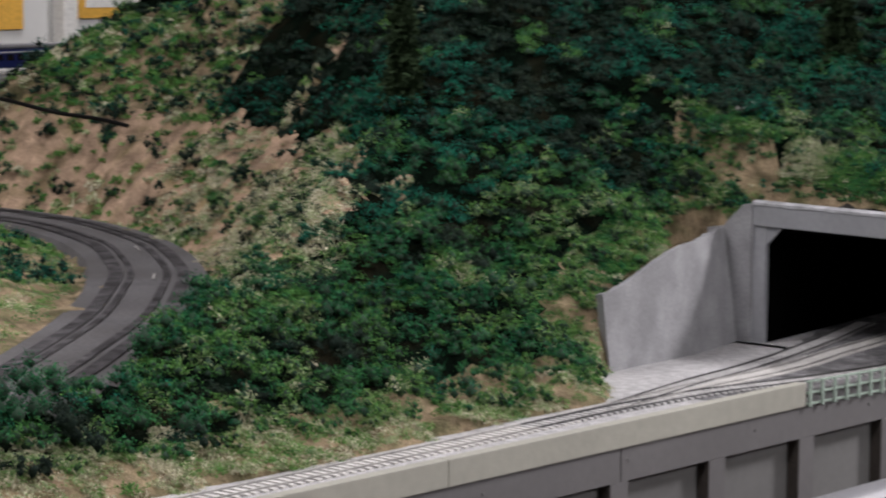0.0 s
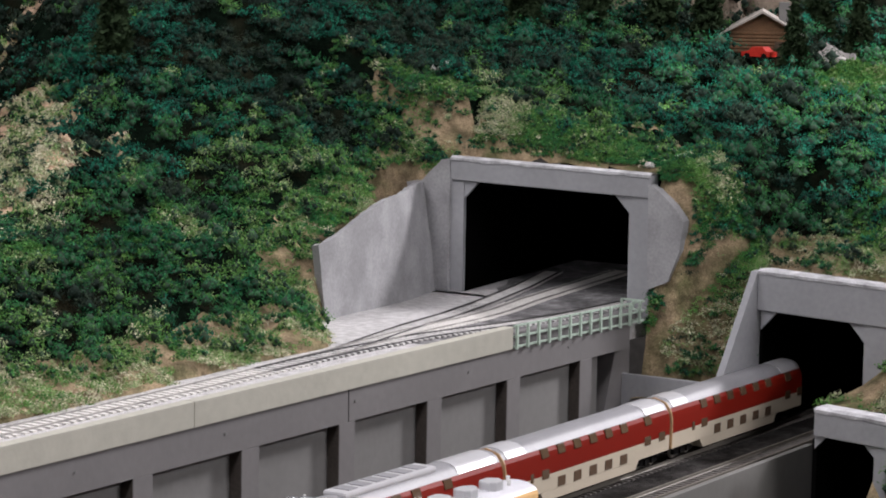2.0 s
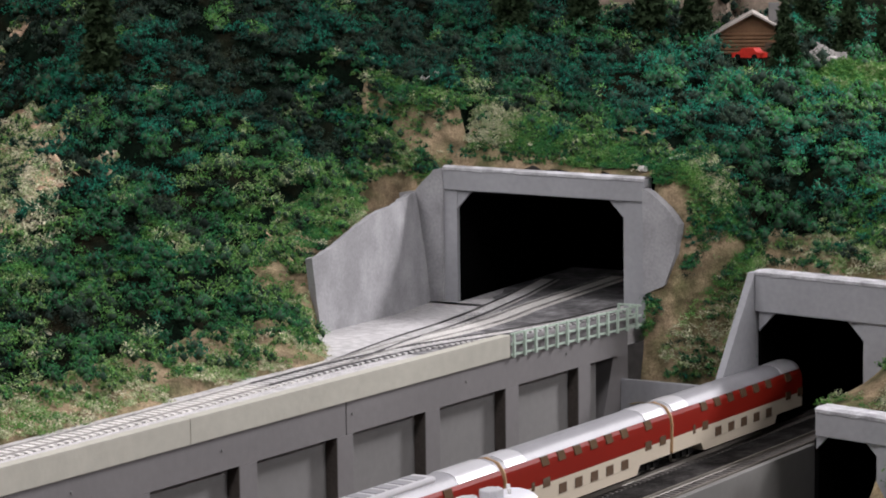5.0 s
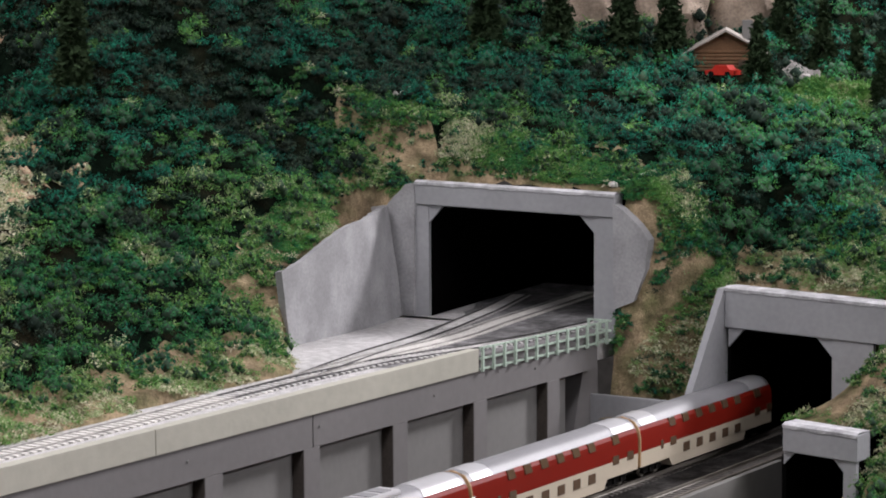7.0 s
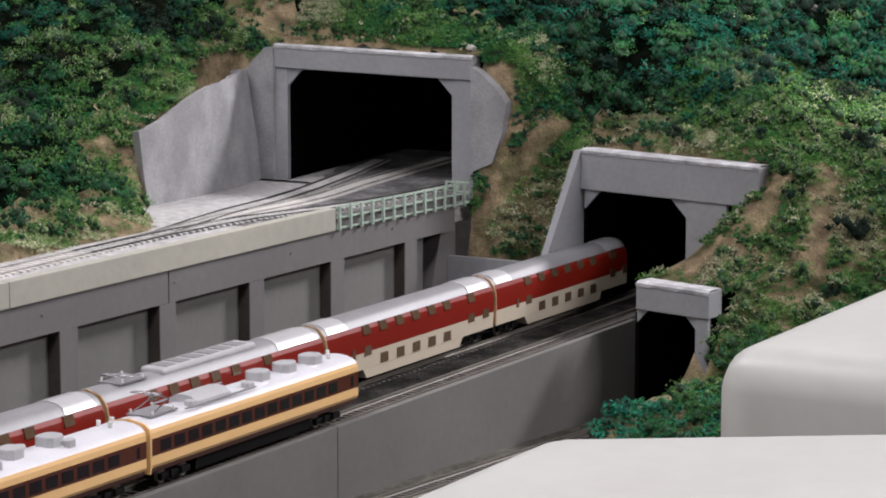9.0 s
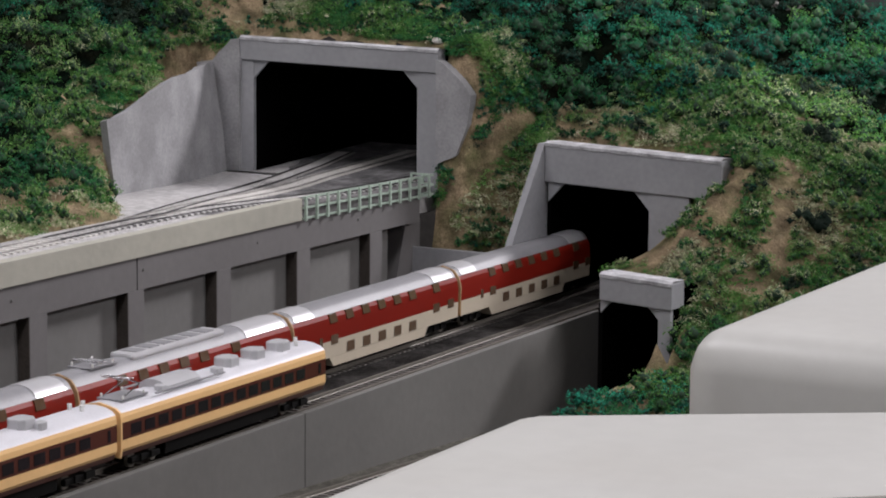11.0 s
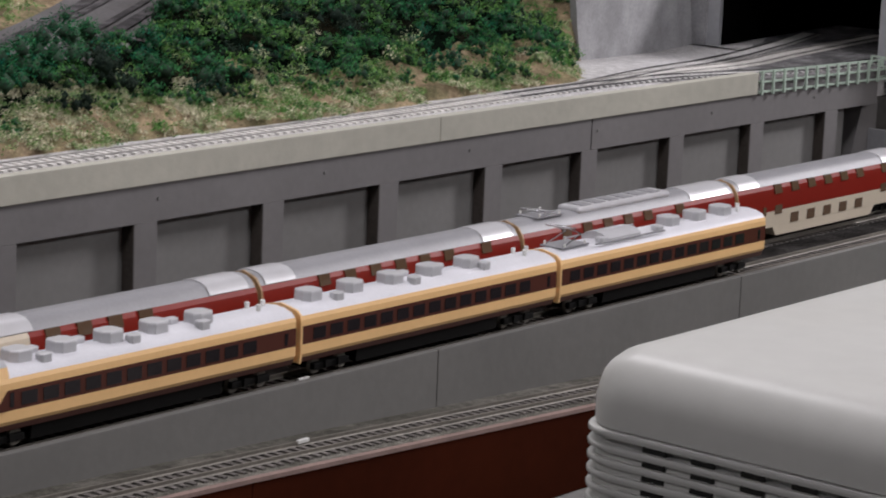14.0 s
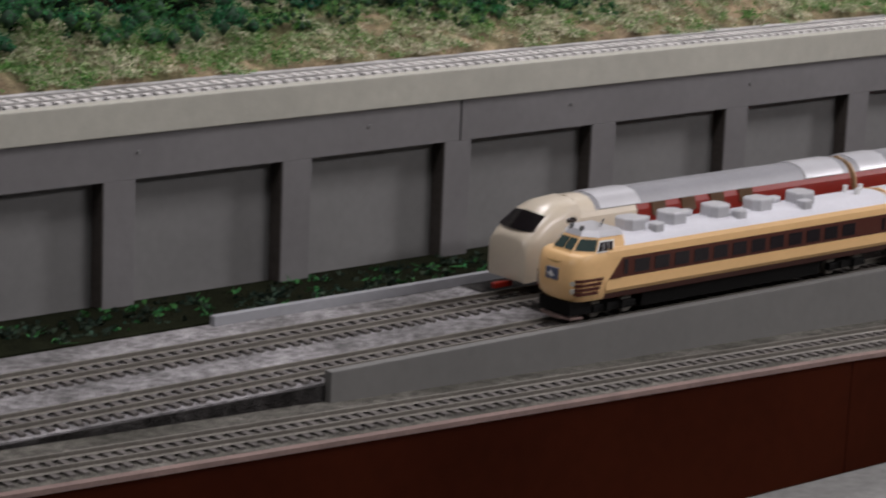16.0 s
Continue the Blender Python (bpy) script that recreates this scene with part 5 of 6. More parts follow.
def express_car(at, length, cab=False, panto=False, label=""):
    """Buff car with a maroon window band."""
    t = thing("train_car", label, "train car", "cars of the buff train", (at, YELLOW_Y, RAIL_Z))
    x0, x1 = (0.026 if cab else 0.0), length - 0.005
    shell(t, "sill", MAROON, mirrored([(0.0150, 0.0120), (0.0166, 0.0156)]), x0, x1, "maroon sill")
    shell(t, "body_side", BUFF, mirrored(BUFF_LOW), x0, x1, "buff lower body")
    band0 = x0 + (0.012 if cab else 0.0)
    shell(t, "window_band", MAROON, mirrored([(0.0180, 0.0243), (0.0180, 0.0360)]), band0, x1, "maroon window band")
    if cab:
        wedge = bmesh.new()
        prism(wedge, [(x0, 0.0243), (band0 + 0.0045, 0.0243), (band0 - 0.0003, 0.0243), (band0 - 0.0003, 0.0360), (x0, 0.0360)][:1] + [(band0 - 0.0003, 0.0243), (band0 - 0.0003, 0.0360), (x0, 0.0360)], "y", -0.01795, 0.01795)
        part("body_side", wedge, BUFF, t)
        for s in (-1, 1):
            part("band_point", prism(bmesh.new(), [(x0 + 0.002, 0.0243), (band0 - 0.0003, 0.0243), (band0 - 0.0003, 0.0358)], "y", s * 0.0180, s * 0.0184), MAROON, t)
    shell(t, "cornice", BUFF, mirrored(BUFF_TOP), x0, x1, "buff band under the roof")
    shell(t, "roof", BUFF_ROOF_PAINT, mirrored(BUFF_ROOF), x0 + (0.014 if cab else 0.0), x1, "silver roof")
    shell(t, "underframe", UNDER, mirrored([(0.0125, 0.003), (0.0135, 0.0119)]), (0.06 if cab else 0.058), length - 0.065)
    bogie(t, 0.038 if cab else 0.034)
    bogie(t, length - 0.040)
    ws = [band0 + 0.016 + 0.0163 * i for i in range(int((x1 - band0 - 0.030) / 0.0163))]
    windows(t, ws, 0.0262, 0.0338, 0.0180, 0.0118, BLUE_GLASS)
    windows(t, [x1 - 0.009], 0.0262, 0.0338, 0.0180, 0.0030, BLUE_GLASS)
    if cab:
        windows(t, [band0 + 0.003], 0.0262, 0.0345, 0.0180, 0.0030, BLUE_GLASS)
        nose = bmesh.new()
        rings = []
        for z, f0, w in ((0.0125, 0.004, 0.0155), (0.016, 0.001, 0.0172), (0.024, 0.0, 0.0180), (0.034, 0.0008, 0.0180), (0.0385, 0.0025, 0.0179), (0.0400, 0.0045, 0.0174)):
            plan = [(0.0262, w), (0.013 + f0, w), (0.0095 + f0, w * 0.985), (0.0060 + f0, w * 0.94), (0.0034 + f0, w * 0.86), (0.0016 + f0, w * 0.72), (0.0006 + f0, w * 0.5), (0.0001 + f0, w * 0.25)]
            rings.append([nose.verts.new((x, -y, z)) for x, y in plan] + [nose.verts.new((f0, 0, z))] + [nose.verts.new((x, y, z)) for x, y in plan[::-1]])
        for a, b in zip(rings, rings[1:]):
            for i in range(len(a) - 1):
                nose.faces.new((a[i], a[i + 1], b[i + 1], b[i]))
        nose.faces.new(rings[0])
        nose.faces.new(rings[-1][::-1])
        part("cab_nose", nose, BUFF, t, "buff cab front", smooth=True)
        # upper cab, drawn in towards its roof
        up = bmesh.new()
        base = [(0.0405, -0.0174), (0.0165, -0.0174), (0.0062, -0.0080), (0.0062, 0.0080), (0.0165, 0.0174), (0.0405, 0.0174)]
        crown = [(0.0405, -0.0142), (0.0225, -0.0138), (0.0150, -0.0066), (0.0150, 0.0066), (0.0225, 0.0138), (0.0405, 0.0142)]
        a = [up.verts.new((x, y, 0.0398)) for x, y in base]
        b = [up.verts.new((x, y, 0.0492)) for x, y in crown]
        up.faces.new(a)
        up.faces.new(b[::-1])
        for i in range(6):
            up.faces.new((a[i], a[(i + 1) % 6], b[(i + 1) % 6], b[i]))
        part("cab", up, BUFF, t, "buff cab above the nose")
        roofp = bmesh.new()
        a = [roofp.verts.new((x - (0.0008 if x < 0.04 else 0), y * 1.04, 0.0488)) for x, y in crown]
        b = [roofp.verts.new((x * 0.9 + 0.0035, y * 0.82, 0.0520)) for x, y in crown]
        roofp.faces.new(a)
        roofp.faces.new(b[::-1])
        for i in range(6):
            roofp.faces.new((a[i], a[(i + 1) % 6], b[(i + 1) % 6], b[i]))
        part("cab_roof", roofp, PALE_SILVER, t, "silver cab roof")

        def pane(i, u0, u1, v0=0.18, v1=0.80, lift=0.0004):
            pb = bmesh.new()
            bl, br = Vector((*base[i], 0.0398)), Vector((*base[(i + 1) % 6], 0.0398))
            tl, tr = Vector((*crown[i], 0.0492)), Vector((*crown[(i + 1) % 6], 0.0492))
            n = (br - bl).cross(tl - bl).normalized()
            if n.dot(bl - Vector((0.03, 0, 0.04))) < 0:
                n = -n
            def q(u, v):
                return (bl.lerp(br, u)).lerp(tl.lerp(tr, u), v)
            f = [pb.verts.new(q(u, v) + n * lift) for u, v in ((u0, v0), (u1, v0), (u1, v1), (u0, v1))]
            k = [pb.verts.new(v.co - n * 0.0008) for v in f]
            pb.faces.new(f)
            pb.faces.new(k[::-1])
            for j in range(4):
                pb.faces.new((f[j], f[(j + 1) % 4], k[(j + 1) % 4], k[j]))
            return pb

        for i in (1, 2, 3):
            for u0, u1 in (((0.05, 0.93),) if i != 2 else ((0.04, 0.47), (0.53, 0.96))):
                part("windscreen", pane(i, u0, u1), GREEN_GLASS, t, "cab windscreen")
        for i in (0, 4):
            part("side_frame", pane(i, 0.40 if i == 0 else 0.03, 0.97 if i == 0 else 0.60, 0.08, 0.76, 0.0003), WHITE, t, "white frame round the cab side windows")
            for k in range(3):
                u0 = (0.46 + 0.17 * k) if i == 0 else (0.08 + 0.17 * k)
                part("side_window", pane(i, u0, u0 + 0.13, 0.16, 0.66, 0.0007), BLUE_GLASS, t)
        part("headboard", boxed(-0.0009, 0.0006, -0.0048, 0.0048, 0.0245, 0.0315, bevel=0.0003), SIGN_BLUE, t, "blue-grey headboard with a pale mark")
        mark = prism(bmesh.new(), [(-0.003, 0.0265), (0.001, 0.0262), (0.0035, 0.0285), (0.0012, 0.0280), (0.0, 0.0303), (-0.0008, 0.0280)], "x", -0.0013, -0.0009)
        part("headboard_mark", mark, WHITE, t, "white shape on the headboard")
        part("badge", prism(bmesh.new(), [(-0.0055, 0.0358), (-0.0018, 0.0348), (0, 0.0356), (0.0018, 0.0348), (0.0055, 0.0358), (0.0, 0.0328)], "x", 0.0010, 0.0024), BADGE, t, "gold wing-shaped badge")
        for s in (-1, 1):
            for k in range(4):
                z = 0.0168 + 0.0026 * k
                part("grille_stripe", prism(bmesh.new(), [(0.0035, s * 0.01655), (0.0075, s * 0.0180), (0.0195 + 0.0012 * k, s * 0.01835), (0.0195 + 0.0012 * k, s * 0.0170), (0.0075, s * 0.0166), (0.0035, s * 0.0150)], "z", z, z + 0.0017), MAROON, t, "maroon stripe")
            for z in (0.0195, 0.0240):
                bm = bmesh.new()
                bmesh.ops.create_cone(bm, cap_ends=True, segments=16, radius1=0.0017, radius2=0.0015, depth=0.0012, matrix=Matrix.Translation((0.0030, s * 0.0142, z)) @ Matrix.Rotation(math.radians(-90 - s * 28), 4, "Z") @ Matrix.Rotation(math.pi / 2, 4, "X"))
                part("headlight", bm, LAMP_GLASS, t, "round headlight")
            horn = bmesh.new()
            rod(horn, (0.0175, s * 0.0042, 0.0508), (0.0175, s * 0.0042, 0.0542), 0.0014)
            part("roof_lamp", horn, CHROME, t)
        plough = prism(bmesh.new(), [(0.004, -0.0130), (0.001, -0.004), (0.001, 0.004), (0.004, 0.0130), (0.012, 0.0145), (0.012, -0.0145)], "z", 0.0020, 0.0032)
        part("plough", plough, LIP, t, "grey rail guard")
        part("coupler", boxed(0.003, 0.02, -0.013, 0.013, 0.0045, 0.0124), UNDER, t)
        rail = bmesh.new()
        rod(rail, (0.030, -0.006, 0.0530), (0.041, 0.003, 0.0538), 0.0007)
        part("aerial", rail, CHROME, t)
        big = (0.060, 0.094, 0.131, 0.168, 0.206)
        smalls = ((0.077, 0.0075), (0.073, -0.0085), (0.113, 0.0075), (0.143, -0.0085), (0.190, 0.0075), (0.200, -0.0095))
    elif panto:
        big = (0.155, 0.190, 0.225)
        smalls = ((0.06, -0.008), (0.10, 0.007), (0.13, -0.008), (0.21, 0.008))
        pantograph(t, 0.026, 0.0478, 0.010)
        dome = [(0.0120, 0.046), (0.0112, 0.0495), (0.0070, 0.0525), (0.0, 0.0535)]
        shell(t, "roof_dome", PALE_SILVER, mirrored(dome), 0.062, 0.104, "rounded silver roof fairing")
        for s in (-1, 1):
            part("running_board", boxed(0.045, 0.13, s * 0.0145 - 0.001, s * 0.0145 + 0.001, 0.0478, 0.0486), SILVER, t)
    else:
        big = (0.024, 0.064, 0.104, 0.144, 0.184, 0.222)[:5]
        smalls = ((0.042, -0.0085), (0.125, 0.0075), (0.118, -0.009), (0.162, 0.0075), (0.192, -0.009))
    for x in big:
        roof_box(t, x, 0.0, 0.0172, 0.0150, 0.0072)
    for x, y in smalls:
        roof_box(t, x, y, 0.0095, 0.0070, 0.0046, 0.0464)
    for x, y in ((x1 - 0.020, 0.006), (x1 - 0.020, -0.004), (x1 - 0.008, 0.004)):
        bm = bmesh.new()
        rod(bm, (x, y, 0.0465), (x, y, 0.0515), 0.0017)
        part("roof_stub", bm, WHITE, t)
    inner = [(0.0120, 0.012), (0.0130, 0.040), (0.0, 0.0445)]
    shell(t, "gangway", TAN, mirrored(inner), x1, length, "tan gangway")
    if not cab:
        rim = [(0.0176, 0.0122), (0.0184, 0.0180), (0.0184, 0.0390), (0.0172, 0.0432), (0.0140, 0.0458), (0.0, 0.0486)]
        shell(t, "end_rim", BUFF, mirrored(rim), x0 - 0.0018, x0 - 0.0002)
    return t


NOSE_X = -0.690
express_car(NOSE_X, 0.280, cab=True, label="buff express car with maroon window band and high cab")
express_car(NOSE_X + 0.281, 0.269, label="buff express car with maroon window band and roof ventilators")
express_car(NOSE_X + 0.551, 0.269, panto=True, label="buff express car with maroon window band and a raised pantograph")

# ---- trees, cabin and the far slope ----
BARK = material("brown_bark", (0.09, 0.06, 0.04), 0.9, vary=0.3, scale=80)
LOG = material("brown_log_wall", (0.16, 0.085, 0.04), 0.8, vary=0.3, scale=60, fine=0.2)
SHINGLE = material("pale_board_roof", (0.42, 0.38, 0.34), 0.85, vary=0.2, scale=40)
ROCK = material("pale_brown_rock", (0.40, 0.32, 0.25), 0.9, vary=0.4, scale=22, fine=0.2, bump=1.0, bump_scale=120, second=(0.22, 0.17, 0.13), mix_scale=16)
PATH_GREY = material("pale_gravel_path", (0.19, 0.18, 0.17), 0.95, vary=0.2, scale=60, fine=0.2)
STONE = material("white_stone", (0.6, 0.58, 0.55), 0.9, vary=0.2, scale=60)
BRIGHT_RED = material("bright_red_paint", (0.55, 0.03, 0.02), 0.3, vary=0.05, scale=40, coat=0.4)
BLUE_PAINT = material("dark_blue_train_paint", (0.018, 0.025, 0.12), 0.3, vary=0.06, scale=20, coat=0.3)
YELLOW_CARD = material("yellow_poster_card", (0.72, 0.40, 0.06), 0.6, vary=0.05, scale=12)
WHITE_CARD = material("white_poster_card", (0.75, 0.74, 0.70), 0.6, vary=0.04, scale=12)
NEEDLES = material("conifer_needles", (0.028, 0.047, 0.022), 0.9, spec=0.05, vary=0.5, scale=90, fine=0.4)


def conifer(x, y, height, spread, tone, label):
    z = ground_z(x, y) - 0.004
    t = thing("conifer", label, "tree", "model conifers", (x, y, z))
    bm = bmesh.new()
    bmesh.ops.create_cone(bm, cap_ends=True, segments=8, radius1=height * 0.026, radius2=height * 0.005, depth=height * 0.96, matrix=Matrix.Translation((0, 0, height * 0.48)))
    part("trunk", bm, BARK, t, "thin brown trunk")
    vs, ts = [], []
    levels = int(height / 0.0052)
    for k in range(levels):
        q = k / levels
        zz = height * (0.06 + 0.93 * q)
        reach = spread * (1 - q) ** 0.85 * rng.uniform(0.8, 1.1) + 0.001
        boughs = max(5, int(15 * (1 - q) + 4))
        for b in range(boughs):
            ang = rng.uniform(0, 2 * math.pi)
            r = reach * rng.uniform(0.65, 1.12)
            n = max(7, int(19 * (1 - q * 0.6)))
            s = rng.uniform(0.2, 1.0, n)
            d = np.array([math.cos(ang), math.sin(ang), 0.0])
            p = d * (s * r)[:, None]
            p[:, 2] = zz - 0.30 * s * r + rng.normal(0, 0.0012, n)
            p += rng.normal(0, 0.0013, (n, 3))
            a = rng.normal(size=(n, 3)) * 0.0020 + d * 0.0026
            c = rng.normal(size=(n, 3)) * 0.0026 + np.array([0, 0, -0.0018])
            vs.append(np.stack([p - a, p + a, p + c], 1).reshape(-1, 3))
            ts.append(np.repeat((tone + rng.normal(0, 0.04, n)).clip(0, 1), 3))
    v = np.concatenate(vs)
    ob = soup("crown", v, np.arange(len(v)).reshape(-1, 3), NEEDLES, "", "", "", np.concatenate(ts))
    ob.parent = t
    return t


conifer(0.408, 0.462, 0.170, 0.021, 0.06, "tall narrow dark conifer on the hillside")
for x, y, h, w, tone in ((0.985, 0.262, 0.125, 0.026, 0.10), (1.050, 0.217, 0.120, 0.024, 0.06), (1.095, 0.182, 0.118, 0.023, 0.14), (1.285, 0.215, 0.13, 0.025, 0.03), (1.275, 0.128, 0.11, 0.024, 0.1), (1.262, 0.072, 0.11, 0.025, 0.62), (1.33, 0.06, 0.12, 0.022, 0.05), (0.93, 0.32, 0.12, 0.024, 0.08)):
    conifer(x, y, h, w, tone, "dark green conifer beside the cabin")
conifer(1.072, 0.063, 0.092, 0.0215, 0.10, "small dark conifer in front of the cabin")
conifer(1.13, -0.055, 0.075, 0.012, 0.12, "thin sparse conifer on the grassy slope")


def cabin(x, y, turn):
    z = ground_z(x, y) - 0.021
    t = thing("cabin", "small brown log cabin with a pale pitched roof", "cabin")
    t.matrix_world = pose(x, y, z, 0, 0, turn)
    w, d, h = 0.036, 0.05, 0.040
    for k in range(10):
        z0 = h * k / 10
        part("log", boxed(-0.0022, 0.0012, -w, w, z0 + 0.0002, z0 + h / 10 - 0.0002, bevel=0.0012), LOG, t)
    wall_back = bmesh.new()
    box(wall_back, 0.0, 2 * d, -w + 0.001, w - 0.001, 0, h)
    part("wall", wall_back, LOG, t)
    gable = prism(bmesh.new(), [(-w, h), (w, h), (0, h + 0.020)], "x", -0.001, 2 * d)
    part("gable", gable, LOG, t)
    for s in (-1, 1):
        bm = bmesh.new()
        prism(bm, [(s * 0.0, h + 0.0205), (s * (w + 0.010), h - 0.0045), (s * (w + 0.010), h - 0.0025), (s * 0.0, h + 0.0228)], "x", -0.010, 2 * d + 0.008)
        part("roof", bm, SHINGLE, t, "pale board roof")
    part("door", boxed(-0.0034, -0.0022, -0.030, -0.014, 0.0, 0.029), BARK, t, "dark open door")
    part("chimney", boxed(0.030, 0.042, -0.030, -0.018, 0.035, 0.072, bevel=0.0008), PANEL, t, "grey stone chimney")
    return t


cabin(1.118, 0.124, 26)
car = thing("toy_car", "bright red model car beside the cabin", "car", at=(1.068, 0.103, ground_z(1.068, 0.103) + 0.009))
part("body", prism(bmesh.new(), [(-0.017, 0.002), (0.017, 0.002), (0.0175, 0.007), (0.009, 0.008), (0.005, 0.0125), (-0.008, 0.0125), (-0.012, 0.008), (-0.0175, 0.007)], "x", -0.0085, 0.0085), BRIGHT_RED, car)
for y in (-0.010, 0.010):
    for x in (-0.0085, 0.0085):
        bm = bmesh.new()
        bmesh.ops.create_cone(bm, cap_ends=True, segments=14, radius1=0.0032, radius2=0.0032, depth=0.002, matrix=Matrix.Translation((x, y, 0.0028)) @ Matrix.Rotation(math.pi / 2, 4, "Y"))
        part("wheel", bm, UNDER, car)
part("windscreen", boxed(-0.0072, 0.0072, 0.0035, 0.0062, 0.0082, 0.0118), BLUE_GLASS, car)


def boulder(name, label, x, y, size, mat, sink=0.3, category="rock", z=None):
    bm = bmesh.new()
    bmesh.ops.create_icosphere(bm, subdivisions=4, radius=1)
    seed = Vector((x * 31, y * 17, 1))
    for v in bm.verts:
        n = v.co.normalized()
        v.co = Vector((n.x * size[0], n.y * size[1], n.z * size[2])) * (1 + 0.30 * noise.noise(n * 1.7 + seed) + 0.13 * noise.noise(n * 4.5 + seed) + 0.06 * noise.noise(n * 11 + seed))
    ob = part(name, bm, mat, smooth=True)
    ob.location = (x, y, (ground_z(x, y) if z is None else z) + size[2] * (1 - 2 * sink))
    return tagged(ob, label, category)


boulder("rock", "large pale brown rock face behind the conifers", 1.14, 0.315, (0.035, 0.050, 0.070), ROCK, 0.4)
boulder("rock", "pale brown rock outcrop behind the cabin", 1.21, 0.245, (0.04, 0.055, 0.075), ROCK, 0.4)
boulder("rock", "pale brown rock outcrop behind the cabin", 1.28, 0.19, (0.04, 0.05, 0.075), ROCK, 0.4)
# The last two are plain stand-ins for tiny figures beside the path.
for i, (x, y, s) in enumerate(((0.673, -0.012, 0.006), (0.668, 0.02, 0.004), (0.70, 0.285, 0.005), (0.715, 0.28, 0.004), (1.19, 0.06, 0.005), (1.2, 0.045, 0.005))):
    boulder("stone", "small pale stone lying on the hillside", x, y, (s, s * 1.3, s * 0.8), STONE, 0.2, "stone")


def patch(name, label, category, mat, cx, cy, rx, ry, lift, turn=0.0):
    """A thin uneven sheet that follows the ground."""
    bm = bmesh.new()
    c = bm.verts.new((cx, cy, ground_z(cx, cy) + lift))
    rings = [[c]]
    for k in range(1, 9):
        ring = []
        for j in range(36):
            a = 2 * math.pi * j / 36
            q = k / 8 * (1 + 0.22 * noise.noise(Vector((math.cos(a) * 2, math.sin(a) * 2, cx * 9))))
            dx, dy = q * rx * math.cos(a), q * ry * math.sin(a)
            x, y = cx + dx * math.cos(turn) - dy * math.sin(turn), cy + dx * math.sin(turn) + dy * math.cos(turn)
            ring.append(bm.verts.new((x, y, ground_z(x, y) + (lift if k < 8 else -0.003))))
        rings.append(ring)
    for j in range(36):
        bm.faces.new((c, rings[1][j], rings[1][(j + 1) % 36]))
        for a, b in zip(rings[1:], rings[2:]):
            bm.faces.new((a[j], b[j], b[(j + 1) % 36], a[(j + 1) % 36]))
    return tagged(part(name, bm, mat, smooth=True), label, category, kind="structure")


GRASS = material("bright_grass_mat", (0.10, 0.20, 0.03), 0.95, vary=0.4, scale=60, fine=0.35, bump=1.0, bump_scale=500, second=(0.20, 0.20, 0.08), mix_scale=30)
patch("path", "pale gravel path beside the cabin", "path", PATH_GREY, 1.195, 0.070, 0.045, 0.022, 0.004)
patch("grass", "bright green grass slope below the path", "grass", GRASS, 1.125, 0.0, 0.075, 0.055, 0.002)
patch("path", "pale dusty track on the far slope", "path", PATH_GREY, 1.16, -0.11, 0.018, 0.06, 0.003)

# ---- behind the far cliff ----
CLIFF_STICK = thing("cable", "dark cable lying along the top of the cliff", "cable")
bm = bmesh.new()
pts = [Vector((0.648 - 0.004 * math.sin(2.2 * q), 1.095 + 0.24 * q, 0.190 + 0.022 * q + 0.0012 * math.sin(9 * q))) for q in [i / 14 for i in range(15)]]
rings = [[bm.verts.new(p + Vector((-0.02 + 0.0026 * math.cos(k * math.pi / 4), -0.014, 0.0026 * math.sin(k * math.pi / 4)))) for k in range(8)] for p in pts]
for a, b in zip(rings, rings[1:]):
    for k in range(8):
        bm.faces.new((a[k], a[(k + 1) % 8], b[(k + 1) % 8], b[k]))
bm.faces.new(rings[0][::-1])
bm.faces.new(rings[-1])
bmesh.ops.recalc_face_normals(bm, faces=bm.faces)
part("cable_run", bm, UNDER, CLIFF_STICK)
shelf = thing("rear_track_shelf", "grey shelf carrying the far rear track", "shelf", kind="structure")
part("shelf_board", boxed(0.80, 1.50, 1.64, 1.80, 0.12, 0.214), BOARD, shelf)
blue = thing("train_car", "dark blue model train car on the rear track", "train car", at=(0.845, 1.70, 0.2165))
part("body", boxed(0.0, 0.24, -0.018, 0.018, 0.008, 0.034, bevel=0.002), BLUE_PAINT, blue)
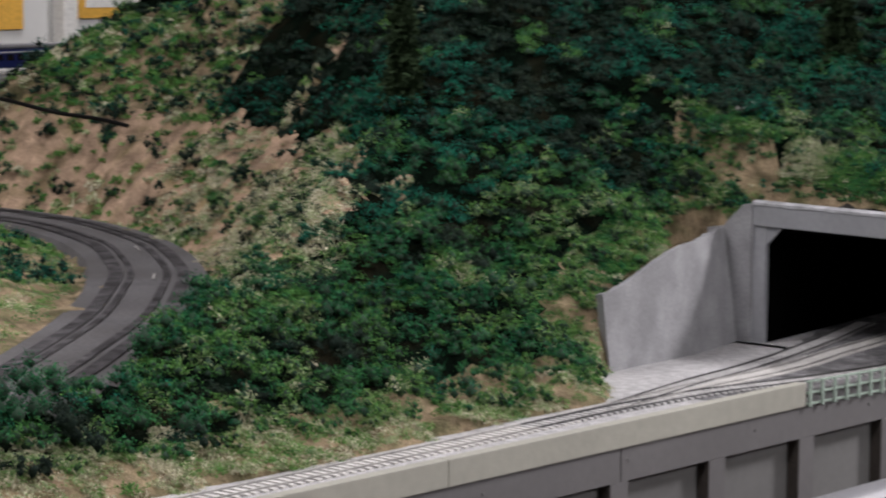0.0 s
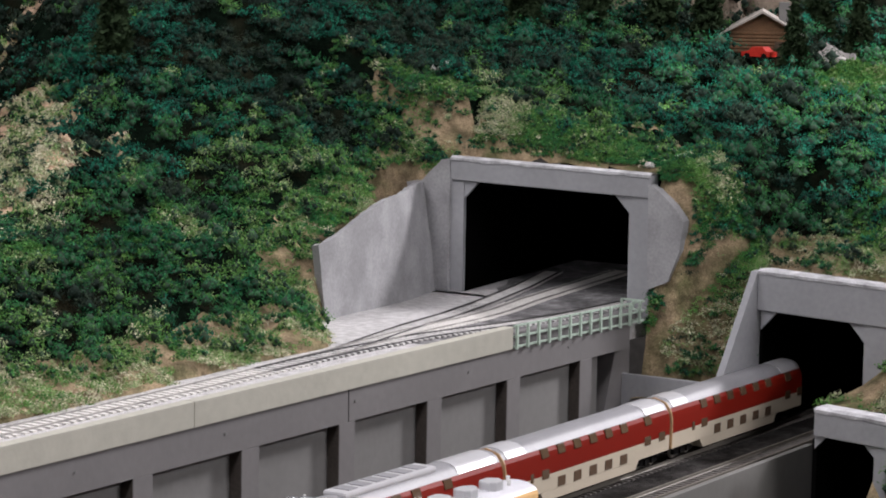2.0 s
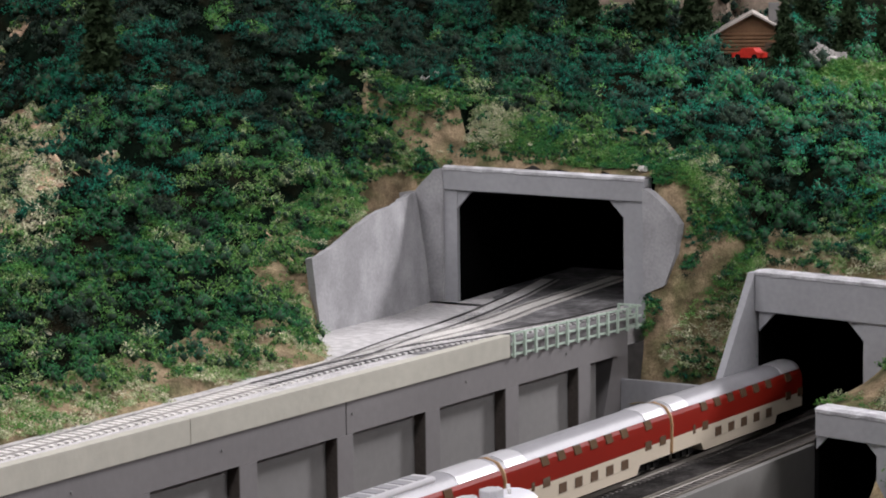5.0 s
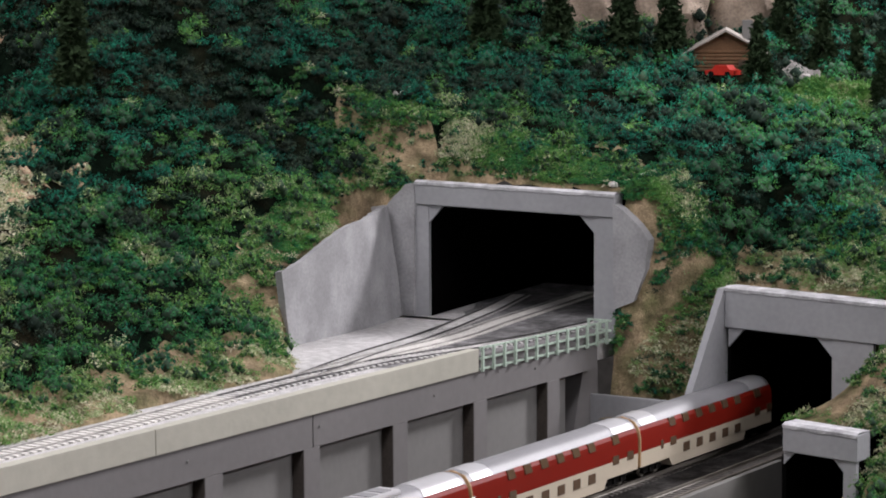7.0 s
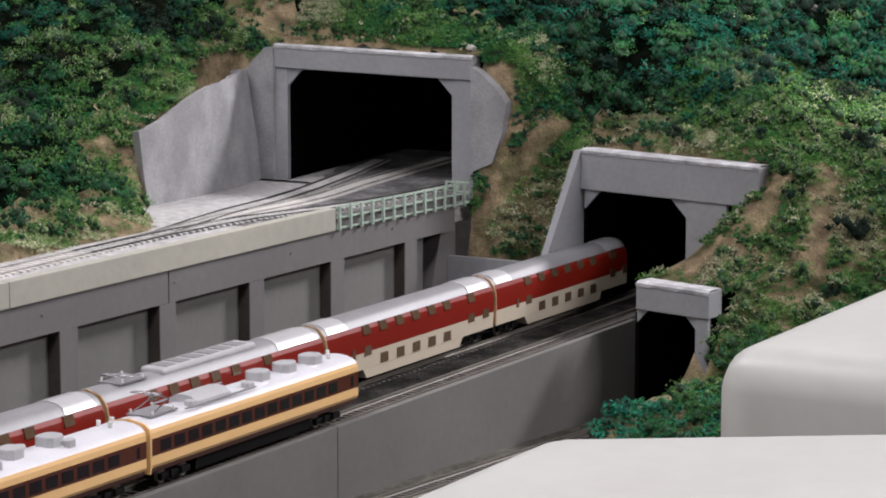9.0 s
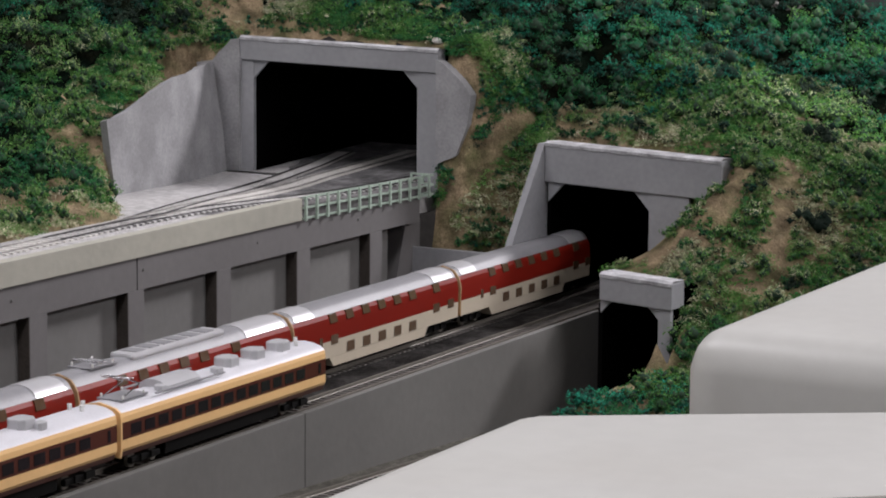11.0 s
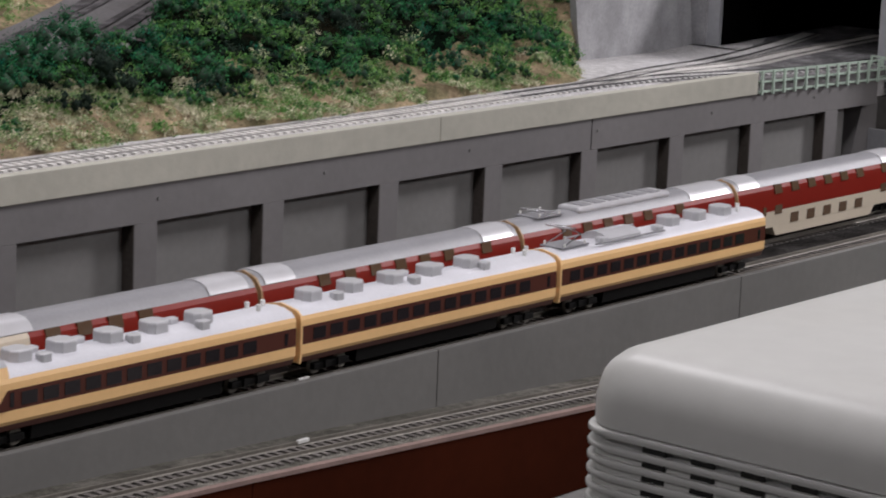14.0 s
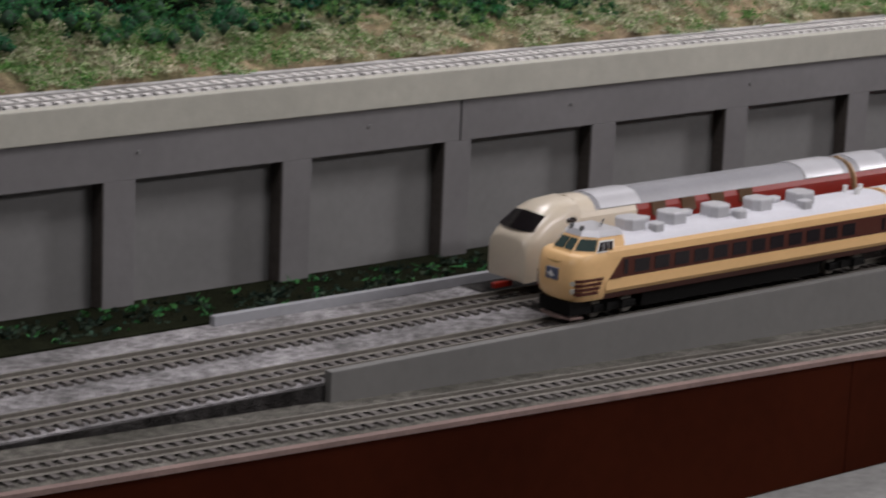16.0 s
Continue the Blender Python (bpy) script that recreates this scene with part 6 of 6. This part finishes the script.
part("roof", boxed(0.001, 0.239, -0.0165, 0.0165, 0.0342, 0.041, bevel=0.003), SILVER, blue)
part("stripe", boxed(0.0, 0.24, -0.0188, -0.0181, 0.0295, 0.0312), WHITE, blue)
for i in range(12):
    part("window", boxed(0.010 + 0.019 * i, 0.022 + 0.019 * i, -0.0188, -0.0181, 0.019, 0.027), BLUE_GLASS, blue)
for x, z, w, h, mat, label in ((1.68, 0.375, 0.13, 0.27, YELLOW_CARD, "yellow poster on the room wall"), (1.99, 0.375, 0.23, 0.235, YELLOW_CARD, "yellow-framed poster on the room wall")):
    p = thing("poster", label, "poster", at=(x, 2.596, z))
    part("sheet", boxed(-w / 2, w / 2, -0.003, 0.0, -h / 2, h / 2), mat, p)
    if w > 0.2:
        part("inner_sheet", boxed(-w / 2 + 0.02, w / 2 - 0.02, -0.0045, -0.0032, -h / 2 + 0.02, h / 2 - 0.02), WHITE_CARD, p)
post = thing("wall_pillar", "pale grey pillar on the room wall", "pillar", kind="structure")
part("shaft", boxed(1.815, 1.850, 2.56, 2.598, -0.9, 1.69, bevel=0.004), WHITE_CARD, post)
cab2 = thing("display_case", "dim grey display cabinet behind the layout", "cabinet", at=(2.2, 0.0, 0))
part("body", boxed(0.0, 0.3, -0.5, 0.35, -0.9, 0.30), PANEL, cab2)
part("top", boxed(-0.01, 0.31, -0.51, 0.36, 0.302, 0.33), WHITE_CARD, cab2, "pale cabinet top")
for i in range(3):
    part("door", boxed(-0.006, -0.0005, -0.48 + 0.28 * i, -0.22 + 0.28 * i, -0.8, 0.28, bevel=0.002), CONCRETE, cab2)

# ---- small things on the tracks ----
for x, y, z in ((-0.503, -0.155, RAIL_Z), (-0.40, -0.176, RAIL_Z), (-0.44, -0.2135, near_z(-0.44))):
    ob = part("rail_joiner", boxed(-0.005, 0.005, -0.0011, 0.0011, -0.0022, 0.0003, bevel=0.0003), WHITE)
    ob.location = (x, y, z)
    tagged(ob, "small white plastic rail joiner on the track", "rail joiner", "rail joiners")
